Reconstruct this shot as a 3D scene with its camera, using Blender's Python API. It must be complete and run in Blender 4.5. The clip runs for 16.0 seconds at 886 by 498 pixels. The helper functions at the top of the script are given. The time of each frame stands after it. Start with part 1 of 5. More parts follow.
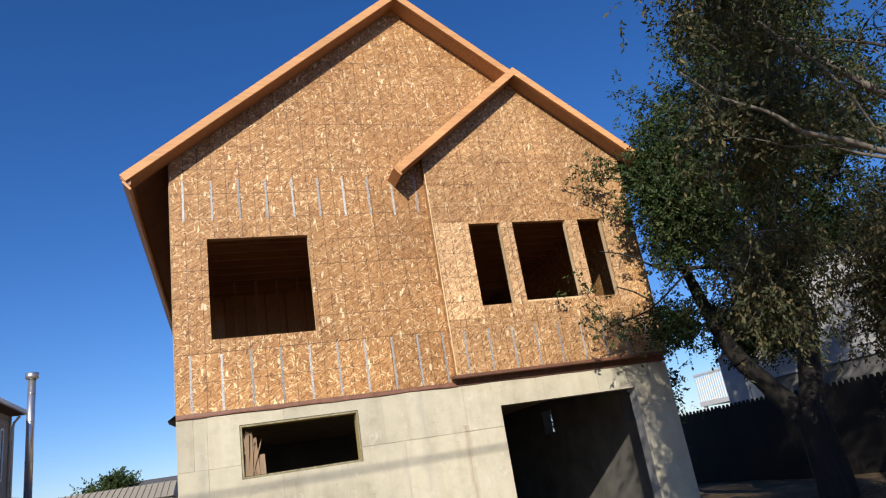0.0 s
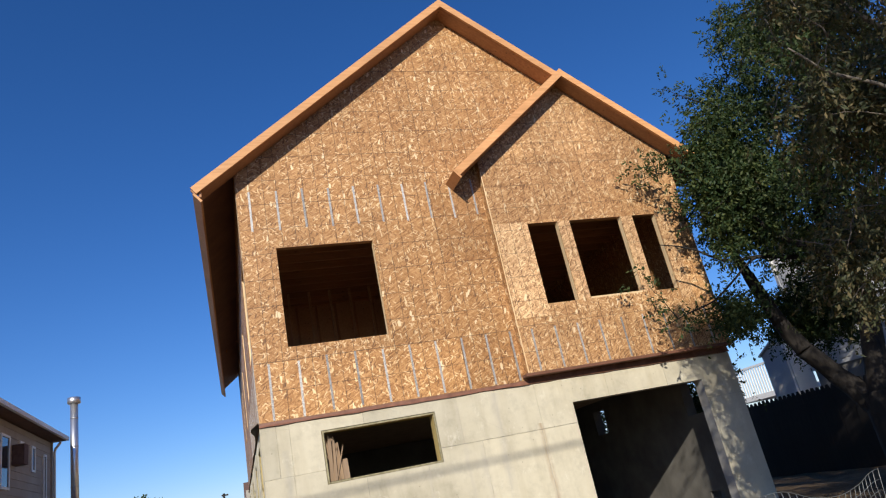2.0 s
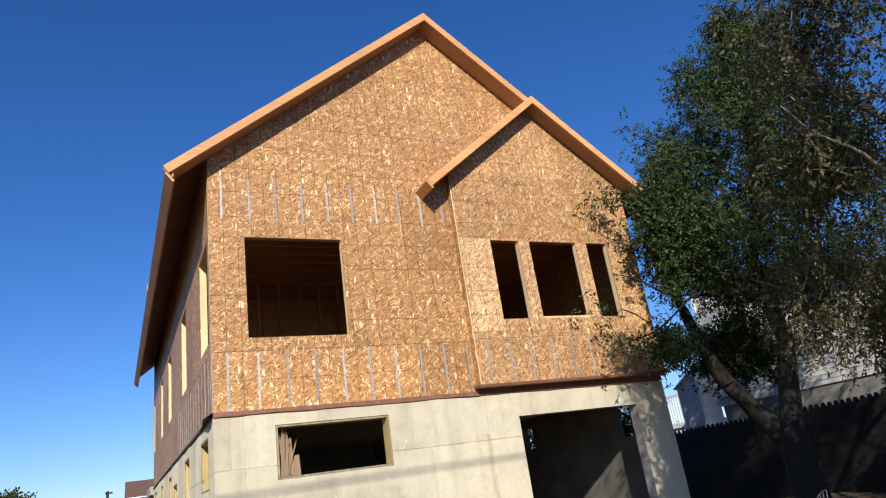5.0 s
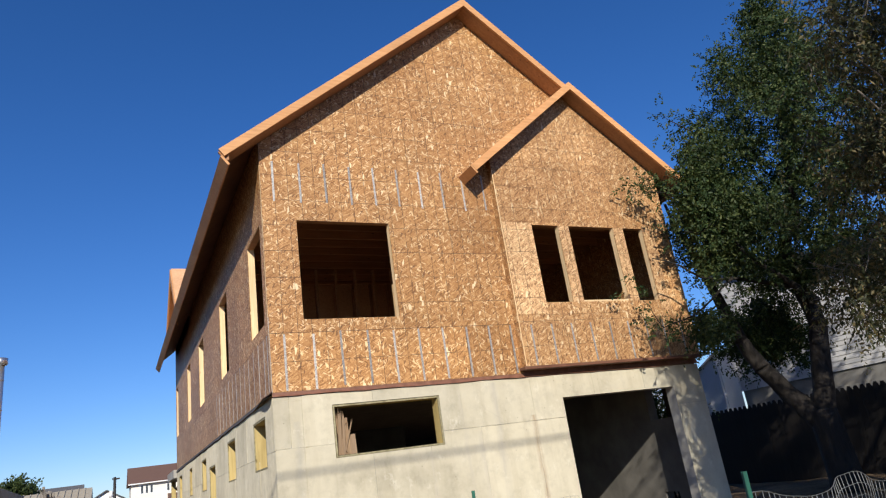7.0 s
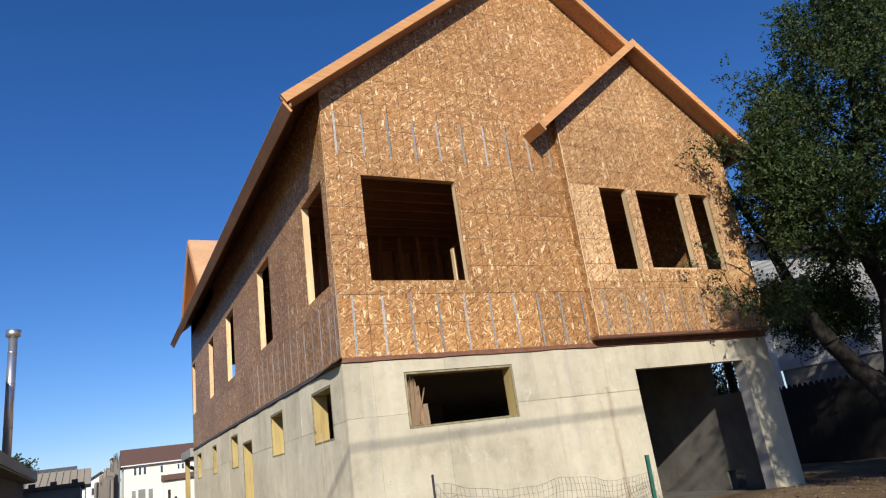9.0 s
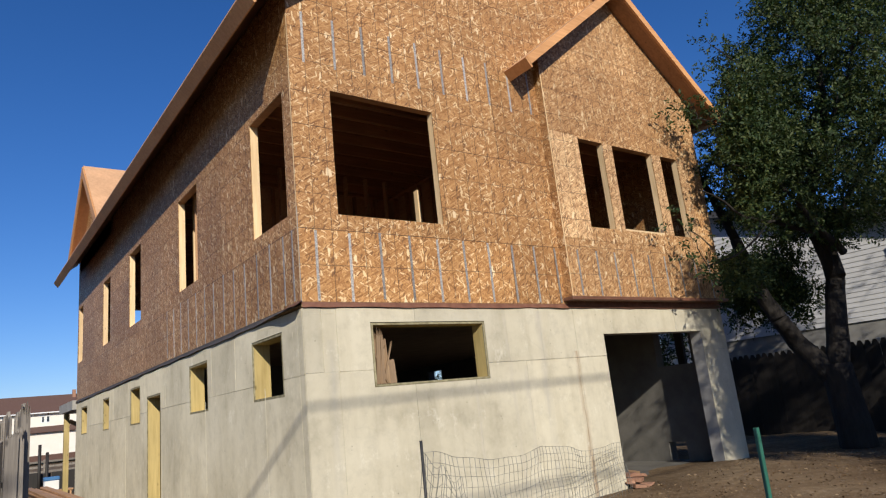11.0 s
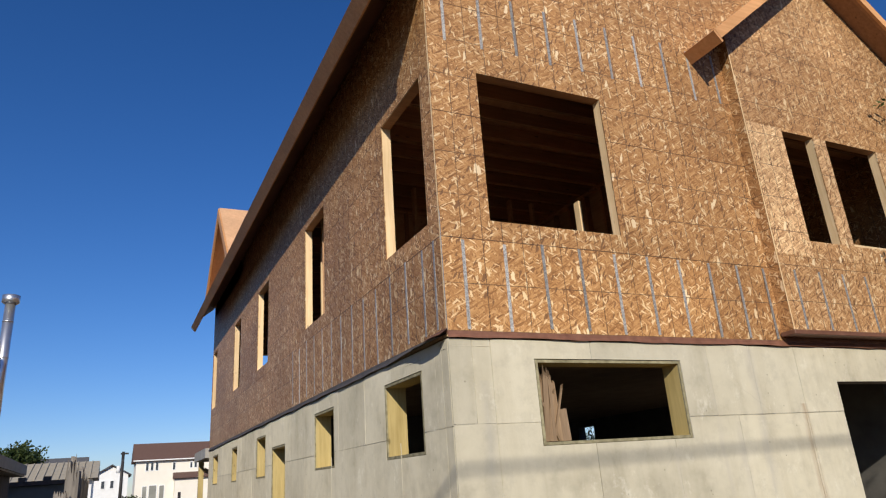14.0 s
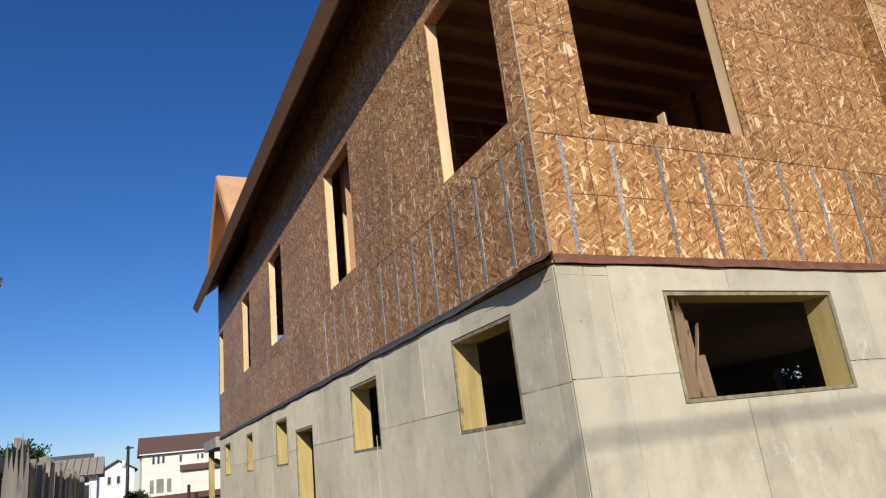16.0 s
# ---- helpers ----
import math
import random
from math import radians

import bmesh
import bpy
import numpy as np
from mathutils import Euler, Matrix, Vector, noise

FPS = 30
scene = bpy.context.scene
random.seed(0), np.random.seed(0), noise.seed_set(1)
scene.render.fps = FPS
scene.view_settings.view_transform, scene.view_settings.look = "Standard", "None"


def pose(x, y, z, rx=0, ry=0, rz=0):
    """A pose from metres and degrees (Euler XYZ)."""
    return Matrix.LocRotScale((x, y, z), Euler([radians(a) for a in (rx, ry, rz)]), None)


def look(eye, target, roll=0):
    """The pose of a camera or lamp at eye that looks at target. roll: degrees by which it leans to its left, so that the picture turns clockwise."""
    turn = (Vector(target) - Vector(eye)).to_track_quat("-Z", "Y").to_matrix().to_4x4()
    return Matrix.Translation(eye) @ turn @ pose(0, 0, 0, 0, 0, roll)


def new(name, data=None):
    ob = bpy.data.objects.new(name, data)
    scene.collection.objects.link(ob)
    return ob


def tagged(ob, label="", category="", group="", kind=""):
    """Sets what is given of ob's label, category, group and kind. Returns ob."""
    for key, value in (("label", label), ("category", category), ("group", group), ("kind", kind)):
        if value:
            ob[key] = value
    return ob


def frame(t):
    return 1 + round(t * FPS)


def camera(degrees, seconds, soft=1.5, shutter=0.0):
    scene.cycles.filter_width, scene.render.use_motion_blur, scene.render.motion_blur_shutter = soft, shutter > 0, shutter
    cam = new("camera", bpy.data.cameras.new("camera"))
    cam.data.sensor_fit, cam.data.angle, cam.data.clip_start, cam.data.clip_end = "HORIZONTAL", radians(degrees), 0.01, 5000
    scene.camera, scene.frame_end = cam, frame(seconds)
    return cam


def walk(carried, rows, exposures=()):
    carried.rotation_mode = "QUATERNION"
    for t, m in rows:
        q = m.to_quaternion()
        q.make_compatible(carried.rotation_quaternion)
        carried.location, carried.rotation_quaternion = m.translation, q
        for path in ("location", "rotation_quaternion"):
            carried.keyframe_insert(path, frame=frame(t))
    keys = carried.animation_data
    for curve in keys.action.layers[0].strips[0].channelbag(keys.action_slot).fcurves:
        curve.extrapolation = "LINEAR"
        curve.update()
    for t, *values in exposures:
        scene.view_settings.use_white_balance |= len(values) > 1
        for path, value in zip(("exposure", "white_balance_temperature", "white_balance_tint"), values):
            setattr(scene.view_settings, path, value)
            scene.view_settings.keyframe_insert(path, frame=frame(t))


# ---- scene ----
cam = camera(67.1, 16.0, soft=1.2)
METRES, EYE, TILT, LEAN, TURN = 8.0, 1.5, 0.0, 0.0, -19.2
PATH = [
    (0, (0.631, -9.763, 1.436), (1.272, -7.976, 2.064), -9.5),
    (0.5, (0.465, -9.597, 1.398), (1.039, -7.83, 2.138), -11.9),
    (1, (0.256, -9.49, 1.397), (0.828, -7.725, 2.143), -11.3),
    (1.5, (-0.109, -9.504, 1.384), (0.521, -7.748, 2.105), -12.1),
    (2, (-0.333, -9.48, 1.365), (0.306, -7.708, 2.039), -12.0),
    (2.5, (-0.572, -9.399, 1.374), (0.284, -7.734, 2.075), -13.8),
    (3, (-0.862, -9.451, 1.381), (0.104, -7.848, 2.086), -14.1),
    (3.5, (-1.045, -9.5, 1.399), (-0.072, -7.923, 2.153), -12.7),
    (4, (-1.088, -9.44, 1.385), (-0.182, -7.864, 2.218), -11.0),
    (4.5, (-1.142, -9.348, 1.336), (-0.261, -7.713, 2.076), -9.4),
    (4.7, (-1.138, -9.356, 1.351), (-0.265, -7.697, 2.045), -8.8),
    (6.8, (-1.851, -9.129, 1.316), (-0.97, -7.448, 1.946), -8.2),
    (7, (-1.938, -9.098, 1.341), (-1.052, -7.422, 1.979), -8.5),
    (7.5, (-2.11, -8.835, 1.314), (-1.233, -7.185, 2.026), -9.1),
    (8, (-2.273, -8.47, 1.337), (-1.417, -6.815, 2.064), -9.3),
    (8.5, (-2.531, -8.184, 1.334), (-1.673, -6.516, 2.03), -8.7),
    (9, (-2.68, -7.88, 1.36), (-1.765, -6.204, 1.955), -8.1),
    (9.5, (-2.704, -7.518, 1.426), (-1.685, -5.883, 1.962), -8.4),
    (9.7, (-2.731, -7.377, 1.428), (-1.658, -5.763, 1.921), -8.6),
    (11.8, (-3.022, -5.912, 1.506), (-1.82, -4.374, 1.943), -5.3),
    (12, (-2.989, -5.837, 1.498), (-1.79, -4.293, 1.919), -5.0),
    (12.5, (-2.775, -5.66, 1.524), (-1.766, -3.998, 1.992), -4.9),
    (13, (-2.548, -5.415, 1.547), (-1.658, -3.678, 1.981), -4.0),
    (13.5, (-2.464, -5.07, 1.553), (-1.593, -3.327, 2.003), -3.7),
    (14, (-2.363, -4.744, 1.595), (-1.514, -3.051, 2.237), -4.1),
    (14.5, (-2.285, -4.352, 1.622), (-1.482, -2.654, 2.31), -4.2),
    (15, (-2.374, -3.955, 1.624), (-1.605, -2.251, 2.337), -4.5),
    (15.5, (-2.357, -3.563, 1.606), (-1.543, -1.851, 2.245), -5.8),
    (16, (-2.293, -3.113, 1.633), (-1.428, -1.409, 2.223), -6.7),
]
walk(cam, [(t, look(eye, target, roll)) for t, eye, target, roll in PATH], [(0.0, 0.13), (2.0, 0.09), (3.5, 0.16), (4.5, 0.26), (7.0, 0.14), (9.5, 0.03), (12.0, -0.14), (13.5, -0.2), (14.5, -0.12), (16.0, -0.08)])


# ---- world, sun, exposure ----
SUN = Vector((-0.195, -0.43, 0.232)).normalized()
SUN_EL, SUN_ROT = math.asin(SUN.z), math.atan2(SUN.x, SUN.y)
world = bpy.data.worlds.new("sky_world")
scene.world = world
world.use_nodes = True
wn = world.node_tree.nodes
sky = wn.new("ShaderNodeTexSky")
sky.sky_type, sky.sun_disc = "NISHITA", False
sky.sun_elevation, sky.sun_rotation = SUN_EL, SUN_ROT
sky.air_density, sky.dust_density, sky.ozone_density = 1.0, 0.1, 4.0
hue = wn.new("ShaderNodeHueSaturation")
hue.inputs["Saturation"].default_value = 1.22
tint = wn.new("ShaderNodeMixRGB")
tint.blend_type = "MULTIPLY"
tint.inputs[0].default_value, tint.inputs[2].default_value = 1.0, (0.81, 0.855, 1.12, 1)
world.node_tree.links.new(sky.outputs[0], hue.inputs["Color"])
world.node_tree.links.new(hue.outputs[0], tint.inputs[1])
world.node_tree.links.new(tint.outputs[0], wn["Background"].inputs[0])
wn["Background"].inputs[1].default_value = 0.104
sun = new("sun", bpy.data.lights.new("sun", "SUN"))
sun.data.energy, sun.data.angle, sun.data.color = 5.0, radians(0.53), (1.0, 0.925, 0.81)
sun.matrix_world = look(SUN * 60, (0, 0, 0))


# ---- materials ----
class Mat:
    """A small wrapper for building a node material."""

    def __init__(self, name, rough=0.7, metal=0.0):
        self.m = bpy.data.materials.new(name)
        self.m.use_nodes = True
        self.t = self.m.node_tree
        self.b = self.t.nodes["Principled BSDF"]
        self.b.inputs["Roughness"].default_value = rough
        self.b.inputs["Metallic"].default_value = metal

    def n(self, kind, **values):
        node = self.t.nodes.new("ShaderNode" + kind)
        for key, value in values.items():
            if key.startswith("i_"):
                node.inputs[int(key[2:])].default_value = value
            else:
                setattr(node, key, value)
        return node

    def l(self, a, b):
        self.t.links.new(a, b)

    def math(self, op, a, b=None, c=None):
        node = self.n("Math", operation=op)
        for k, v in enumerate((a, b, c)):
            if v is None:
                continue
            if isinstance(v, (int, float)):
                node.inputs[k].default_value = v
            else:
                self.l(v, node.inputs[k])
        return node.outputs[0]

    def mix(self, f, a, b, blend="MIX"):
        node = self.n("MixRGB", blend_type=blend)
        for k, v in enumerate((f, a, b)):
            if isinstance(v, (int, float)):
                node.inputs[k].default_value = v
            elif isinstance(v, tuple):
                node.inputs[k].default_value = (*v, 1)
            else:
                self.l(v, node.inputs[k])
        return node.outputs[0]

    def noise(self, vec, scale, detail=4.0, rough=0.55):
        node = self.n("TexNoise")
        node.inputs["Scale"].default_value, node.inputs["Detail"].default_value = scale, detail
        node.inputs["Roughness"].default_value = rough
        if vec is not None:
            self.l(vec, node.inputs["Vector"])
        return node.outputs[0]

    def ramp(self, f, *stops):
        node = self.n("ValToRGB")
        e = node.color_ramp.elements
        while len(e) < len(stops):
            e.new(0.5)
        for k, (p, c) in enumerate(stops):
            e[k].position, e[k].color = p, (*c, 1) if isinstance(c, tuple) else (c, c, c, 1)
        self.l(f, node.inputs[0])
        return node.outputs[0]

    def pos(self, scale=(1, 1, 1), rot=(0, 0, 0), local=False):
        src = self.n("TexCoord").outputs["Object"] if local else self.n("NewGeometry").outputs["Position"]
        node = self.n("Mapping")
        node.inputs["Scale"].default_value = scale
        node.inputs["Rotation"].default_value = [radians(a) for a in rot]
        self.l(src, node.inputs[0])
        return node.outputs[0]

    def base(self, c):
        if isinstance(c, tuple):
            self.b.inputs["Base Color"].default_value = (*c, 1)
        else:
            self.l(c, self.b.inputs["Base Color"])
        return self

    def rough(self, v):
        self.l(v, self.b.inputs["Roughness"])
        return self

    def bump(self, h, strength=0.3, dist=0.01):
        node = self.n("Bump")
        node.inputs["Strength"].default_value, node.inputs["Distance"].default_value = strength, dist
        self.l(h, node.inputs["Height"])
        self.l(node.outputs[0], self.b.inputs["Normal"])
        return self

    def rand(self):
        return self.n("ObjectInfo").outputs["Random"]


def wall_uv(q):
    """Coordinates in the plane of an upright wall: along it, and up."""
    geo = q.n("NewGeometry")
    p, nn = q.n("SeparateXYZ"), q.n("SeparateXYZ")
    q.l(geo.outputs["Position"], p.inputs[0]), q.l(geo.outputs["True Normal"], nn.inputs[0])
    side = q.math("GREATER_THAN", q.math("ABSOLUTE", nn.outputs[0]), 0.7)
    u = q.math("ADD", q.math("MULTIPLY", p.outputs[0], q.math("SUBTRACT", 1.0, side)), q.math("MULTIPLY", p.outputs[1], side))
    v = q.n("CombineXYZ")
    q.l(u, v.inputs[0]), q.l(p.outputs[2], v.inputs[1])
    return v.outputs[0], u, p.outputs[2]


def make_osb():
    q = Mat("strand_board", 0.62)
    uv, u, z = wall_uv(q)
    warp = q.n("VectorMath", operation="MULTIPLY_ADD")
    nz = q.n("TexNoise")
    nz.inputs["Scale"].default_value = 9.0
    q.l(uv, nz.inputs["Vector"])
    warp.inputs[1].default_value, warp.inputs[2].default_value = (0.009, 0.009, 0.0), (0, 0, 0)
    q.l(nz.outputs["Color"], warp.inputs[0])
    add = q.n("VectorMath", operation="ADD")
    q.l(uv, add.inputs[0]), q.l(warp.outputs[0], add.inputs[1])
    shade, height = None, None
    for k, (turn, sx, sy, cut) in enumerate(((8, 12, 54, 0), (62, 12, 62, 0.42), (118, 14, 72, 0.45), (-24, 13, 60, 0.45), (90, 15, 76, 0.52), (38, 14, 90, 0.55), (150, 13, 82, 0.60))):
        mp = q.n("Mapping")
        mp.inputs["Rotation"].default_value = (0, 0, radians(turn))
        q.l(add.outputs[0], mp.inputs[0])
        sc = q.n("VectorMath", operation="MULTIPLY")
        sc.inputs[1].default_value = (sx, sy, 1)
        off = q.n("VectorMath", operation="ADD")
        off.inputs[1].default_value = (13.7 * k, 5.1 * k, 3.3 * k)
        q.l(mp.outputs[0], sc.inputs[0]), q.l(sc.outputs[0], off.inputs[0])
        vo = q.n("TexVoronoi", voronoi_dimensions="2D", distance="CHEBYCHEV")
        vo.inputs["Scale"].default_value = 1.0
        q.l(off.outputs[0], vo.inputs["Vector"])
        sep = q.n("SeparateColor")
        q.l(vo.outputs["Color"], sep.inputs[0])
        if shade is None:
            shade, height = sep.outputs[0], sep.outputs[1]
        else:
            on = q.math("GREATER_THAN", sep.outputs[2], cut)
            shade, height = q.mix(on, shade, sep.outputs[0]), q.mix(on, height, sep.outputs[1])
    col = q.ramp(shade, (0.0, (0.20, 0.09, 0.034)), (0.15, (0.30, 0.143, 0.053)), (0.5, (0.41, 0.211, 0.081)), (0.8, (0.49, 0.27, 0.11)), (0.955, (0.57, 0.345, 0.16)), (1.0, (0.70, 0.50, 0.275)))
    for turn, sx, sy, cut, tone in ((82, 17, 62, 0.972, (0.72, 0.53, 0.30)), (25, 19, 80, 0.97, (0.72, 0.52, 0.29)), (-62, 18, 66, 0.955, (0.20, 0.10, 0.045)), (-40, 18, 66, 0.982, (0.70, 0.50, 0.28)), (101, 12, 30, 0.992, (0.78, 0.60, 0.37))):
        mp = q.n("Mapping")
        mp.inputs["Rotation"].default_value = (0, 0, radians(turn))
        q.l(add.outputs[0], mp.inputs[0])
        sc = q.n("VectorMath", operation="MULTIPLY")
        sc.inputs[1].default_value = (sx, sy, 1)
        q.l(mp.outputs[0], sc.inputs[0])
        vo = q.n("TexVoronoi", voronoi_dimensions="2D", distance="CHEBYCHEV")
        vo.inputs["Scale"].default_value = 1.0
        q.l(sc.outputs[0], vo.inputs["Vector"])
        sep = q.n("SeparateColor")
        q.l(vo.outputs["Color"], sep.inputs[0])
        col = q.mix(q.math("GREATER_THAN", sep.outputs[1], cut), col, tone)
    fine = q.noise(q.pos((60, 60, 60)), 3.0, 3)
    col = q.mix(0.35, col, q.ramp(fine, (0.25, 0.55), (0.75, 1.35)), "MULTIPLY")
    big = q.noise(q.pos(), 0.9, 3)
    col = q.mix(0.55, col, q.ramp(big, (0.3, 0.72), (0.7, 1.2)), "MULTIPLY")
    tone = q.ramp(q.rand(), (0.0, (0.88, 0.85, 0.82)), (0.5, (1.0, 1.0, 1.0)), (1.0, (1.1, 1.08, 1.04)))
    col = q.mix(1.0, col, tone, "MULTIPLY")
    wob = q.math("MULTIPLY", q.noise(q.pos(), 2.5, 1), 0.006)
    ink = None
    for c, o, step, wide in ((u, 0.0, 0.2032, 0.042), (z, 2.70, 0.4064, 0.02)):
        f = q.math("FRACT", q.math("DIVIDE", q.math("ADD", q.math("SUBTRACT", c, o), wob), step))
        line = q.math("LESS_THAN", f, wide)
        ink = line if ink is None else q.math("MAXIMUM", ink, line)
    broken = q.math("MULTIPLY", ink, q.ramp(q.noise(q.pos(), 7.0, 3), (0.36, 0.45), (0.55, 0.9)))
    col = q.mix(broken, col, (0.09, 0.05, 0.03))
    q.base(col).bump(height, 0.35, 0.004)
    q.rough(q.ramp(shade, (0, 0.62), (1, 0.45)))
    q.b.inputs["Specular IOR Level"].default_value = 0.3
    return q.m


def make_wood(name, dark, light, axis=0, scale=1.0, rough=0.65, knots=True, local=True):
    q = Mat(name, rough)
    s = [26 * scale, 26 * scale, 26 * scale]
    s[axis] = 1.6 * scale
    p = q.pos(tuple(s), local=local)
    g = q.noise(p, 1.0, 6, 0.65)
    col = q.ramp(g, (0.28, dark), (0.7, light))
    if knots:
        vo = q.n("TexVoronoi")
        vo.inputs["Scale"].default_value = 1.0
        ks = [9 * scale] * 3
        ks[axis] = 3.5 * scale
        q.l(q.pos(tuple(ks), local=local), vo.inputs["Vector"])
        col = q.mix(q.ramp(vo.outputs[0], (0.06, 0.75), (0.14, 0.0)), col, tuple(c * 0.35 for c in dark))
    col = q.mix(0.5, col, q.ramp(q.noise(q.pos(), 1.3, 3), (0.3, 0.75), (0.7, 1.2)), "MULTIPLY")
    col = q.mix(1.0, col, q.ramp(q.rand(), (0, 0.85), (1, 1.12)), "MULTIPLY")
    q.base(col).bump(g, 0.25, 0.004)
    return q.m


def make_concrete():
    q = Mat("cast_concrete", 0.85)
    big = q.noise(q.pos(), 1.1, 5, 0.6)
    col = q.ramp(big, (0.3, (0.40, 0.365, 0.275)), (0.46, (0.52, 0.48, 0.37)), (0.72, (0.60, 0.56, 0.445)))
    streak = q.noise(q.pos((5, 5, 0.7)), 1.0, 5, 0.6)
    col = q.mix(0.35, col, q.ramp(streak, (0.32, (0.76, 0.73, 0.66)), (0.5, (1, 1, 1)), (0.75, (1.1, 1.1, 1.08))), "MULTIPLY")
    blot = q.noise(q.pos(), 5.0, 6, 0.7)
    col = q.mix(0.5, col, q.ramp(blot, (0.35, 0.78), (0.5, 1.0), (0.7, 1.08)), "MULTIPLY")
    vo = q.n("TexVoronoi")
    vo.inputs["Scale"].default_value = 7.0
    q.l(q.pos(), vo.inputs["Vector"])
    pit = q.ramp(vo.outputs[0], (0.03, 0.0), (0.075, 1.0))
    col = q.mix(1.0, col, q.mix(0.4, (1, 1, 1), pit), "MULTIPLY")
    col = q.mix(1.0, col, q.ramp(q.rand(), (0, (0.89, 0.885, 0.87)), (1, (1.06, 1.05, 1.02))), "MULTIPLY")
    sx = q.n("SeparateXYZ")
    q.l(q.n("NewGeometry").outputs["Position"], sx.inputs[0])
    for at, wide, top, tone, much in ((4.03, 0.07, 2.05, (0.33, 0.23, 0.14), 0.95), (2.80, 0.05, 2.5, (0.46, 0.42, 0.34), 0.5), (3.38, 0.09, 2.6, (0.42, 0.39, 0.33), 0.6), (3.05, 0.07, 1.9, (0.46, 0.42, 0.34), 0.5), (2.21, 0.05, 1.7, (0.48, 0.44, 0.37), 0.4), (0.30, 0.07, 2.3, (0.42, 0.40, 0.35), 0.45)):
        off = q.math("ADD", q.math("SUBTRACT", sx.outputs[0], at), q.math("MULTIPLY", q.math("SUBTRACT", q.noise(q.pos((2, 2, 2.2)), 1.0, 4), 0.5), 0.12))
        band = q.ramp(q.math("DIVIDE", q.math("ABSOLUTE", off), wide), (0.1, 1.0), (0.95, 0.0))
        band = q.math("MULTIPLY", band, q.math("LESS_THAN", sx.outputs[2], top))
        band = q.math("MULTIPLY", q.math("MULTIPLY", band, q.ramp(q.noise(q.pos((9, 9, 1.5)), 1.0, 4), (0.35, 0.2), (0.6, 1.0))), much)
        front = q.math("LESS_THAN", sx.outputs[1], 0.05)
        col = q.mix(q.math("MULTIPLY", band, front), col, tone)
    # Hairline cracks and pale scraped patches.
    cr = q.n("TexVoronoi", feature="DISTANCE_TO_EDGE")
    cr.inputs["Scale"].default_value = 0.8
    wob = q.n("VectorMath", operation="MULTIPLY_ADD")
    cn = q.n("TexNoise")
    cn.inputs["Scale"].default_value = 2.5
    cn.inputs["Detail"].default_value = 6.0
    q.l(q.pos(), cn.inputs["Vector"])
    wob.inputs[1].default_value = (0.16, 0.16, 0.16)
    q.l(cn.outputs["Color"], wob.inputs[0]), q.l(q.pos(), wob.inputs[2])
    q.l(wob.outputs[0], cr.inputs["Vector"])
    crack = q.math("MULTIPLY", q.ramp(cr.outputs[0], (0.001, 1.0), (0.006, 0.0)), q.ramp(q.noise(q.pos((1, 1, 1)), 1.7, 3), (0.55, 0.0), (0.64, 0.15)))
    col = q.mix(crack, col, (0.24, 0.22, 0.18))
    col = q.mix(q.ramp(q.noise(q.pos((1.4, 1.4, 1)), 2.6, 7, 0.75), (0.57, 0.0), (0.68, 0.55)), col, (0.70, 0.67, 0.56))
    fine = q.noise(q.pos(), 60.0, 4)
    q.b.inputs["Diffuse Roughness"].default_value = 0.35
    q.base(col).bump(q.mix(0.6, fine, blot), 0.35, 0.006)
    return q.m


def make_plain(name, a, b, scale=6.0, rough=0.7, metal=0.0, bump=0.15, spread=0.12):
    q = Mat(name, rough, metal)
    f = q.noise(q.pos(), scale, 5, 0.6)
    col = q.ramp(f, (0.3, a), (0.7, b))
    col = q.mix(1.0, col, q.ramp(q.rand(), (0, 1 - spread), (1, 1 + spread)), "MULTIPLY")
    q.base(col).bump(q.noise(q.pos(), scale * 8, 3), bump, 0.004)
    return q.m


def make_ground():
    q = Mat("bare_ground", 0.95)
    a = q.noise(q.pos(), 0.5, 6, 0.6)
    b = q.noise(q.pos(), 6.0, 6, 0.7)
    col = q.ramp(a, (0.3, (0.12, 0.078, 0.044)), (0.55, (0.205, 0.143, 0.084)), (0.75, (0.32, 0.24, 0.15)))
    col = q.mix(0.8, col, q.ramp(b, (0.3, 0.55), (0.55, 1.0), (0.75, 1.35)), "MULTIPLY")
    vo = q.n("TexVoronoi")
    vo.inputs["Scale"].default_value = 22.0
    q.l(q.pos(), vo.inputs["Vector"])
    col = q.mix(q.ramp(vo.outputs[0], (0.12, 0.5), (0.25, 0.0)), col, (0.38, 0.35, 0.30))
    q.base(col).bump(q.mix(0.5, b, q.noise(q.pos(), 30, 5)), 0.8, 0.04)
    q.b.inputs["Specular IOR Level"].default_value = 0.1
    return q.m


def make_leaf(name, a, b, c, thin=0.35):
    q = Mat(name, 0.55)
    q.b.inputs["Specular IOR Level"].default_value = 0.25
    r = q.n("NewGeometry").outputs["Random Per Island"]
    col = q.ramp(r, (0.0, a), (0.55, b), (0.9, c))
    col = q.mix(0.6, col, q.ramp(q.noise(q.pos(), 1.2, 3), (0.3, 0.6), (0.7, 1.35)), "MULTIPLY")
    q.base(col)
    tr = q.n("BsdfTranslucent")
    q.l(q.mix(1.0, col, (1.25, 1.3, 0.6), "MULTIPLY"), tr.inputs[0])
    ms = q.n("MixShader")
    ms.inputs[0].default_value = thin
    q.l(q.b.outputs[0], ms.inputs[1]), q.l(tr.outputs[0], ms.inputs[2])
    q.l(ms.outputs[0], q.t.nodes["Material Output"].inputs[0])
    return q.m


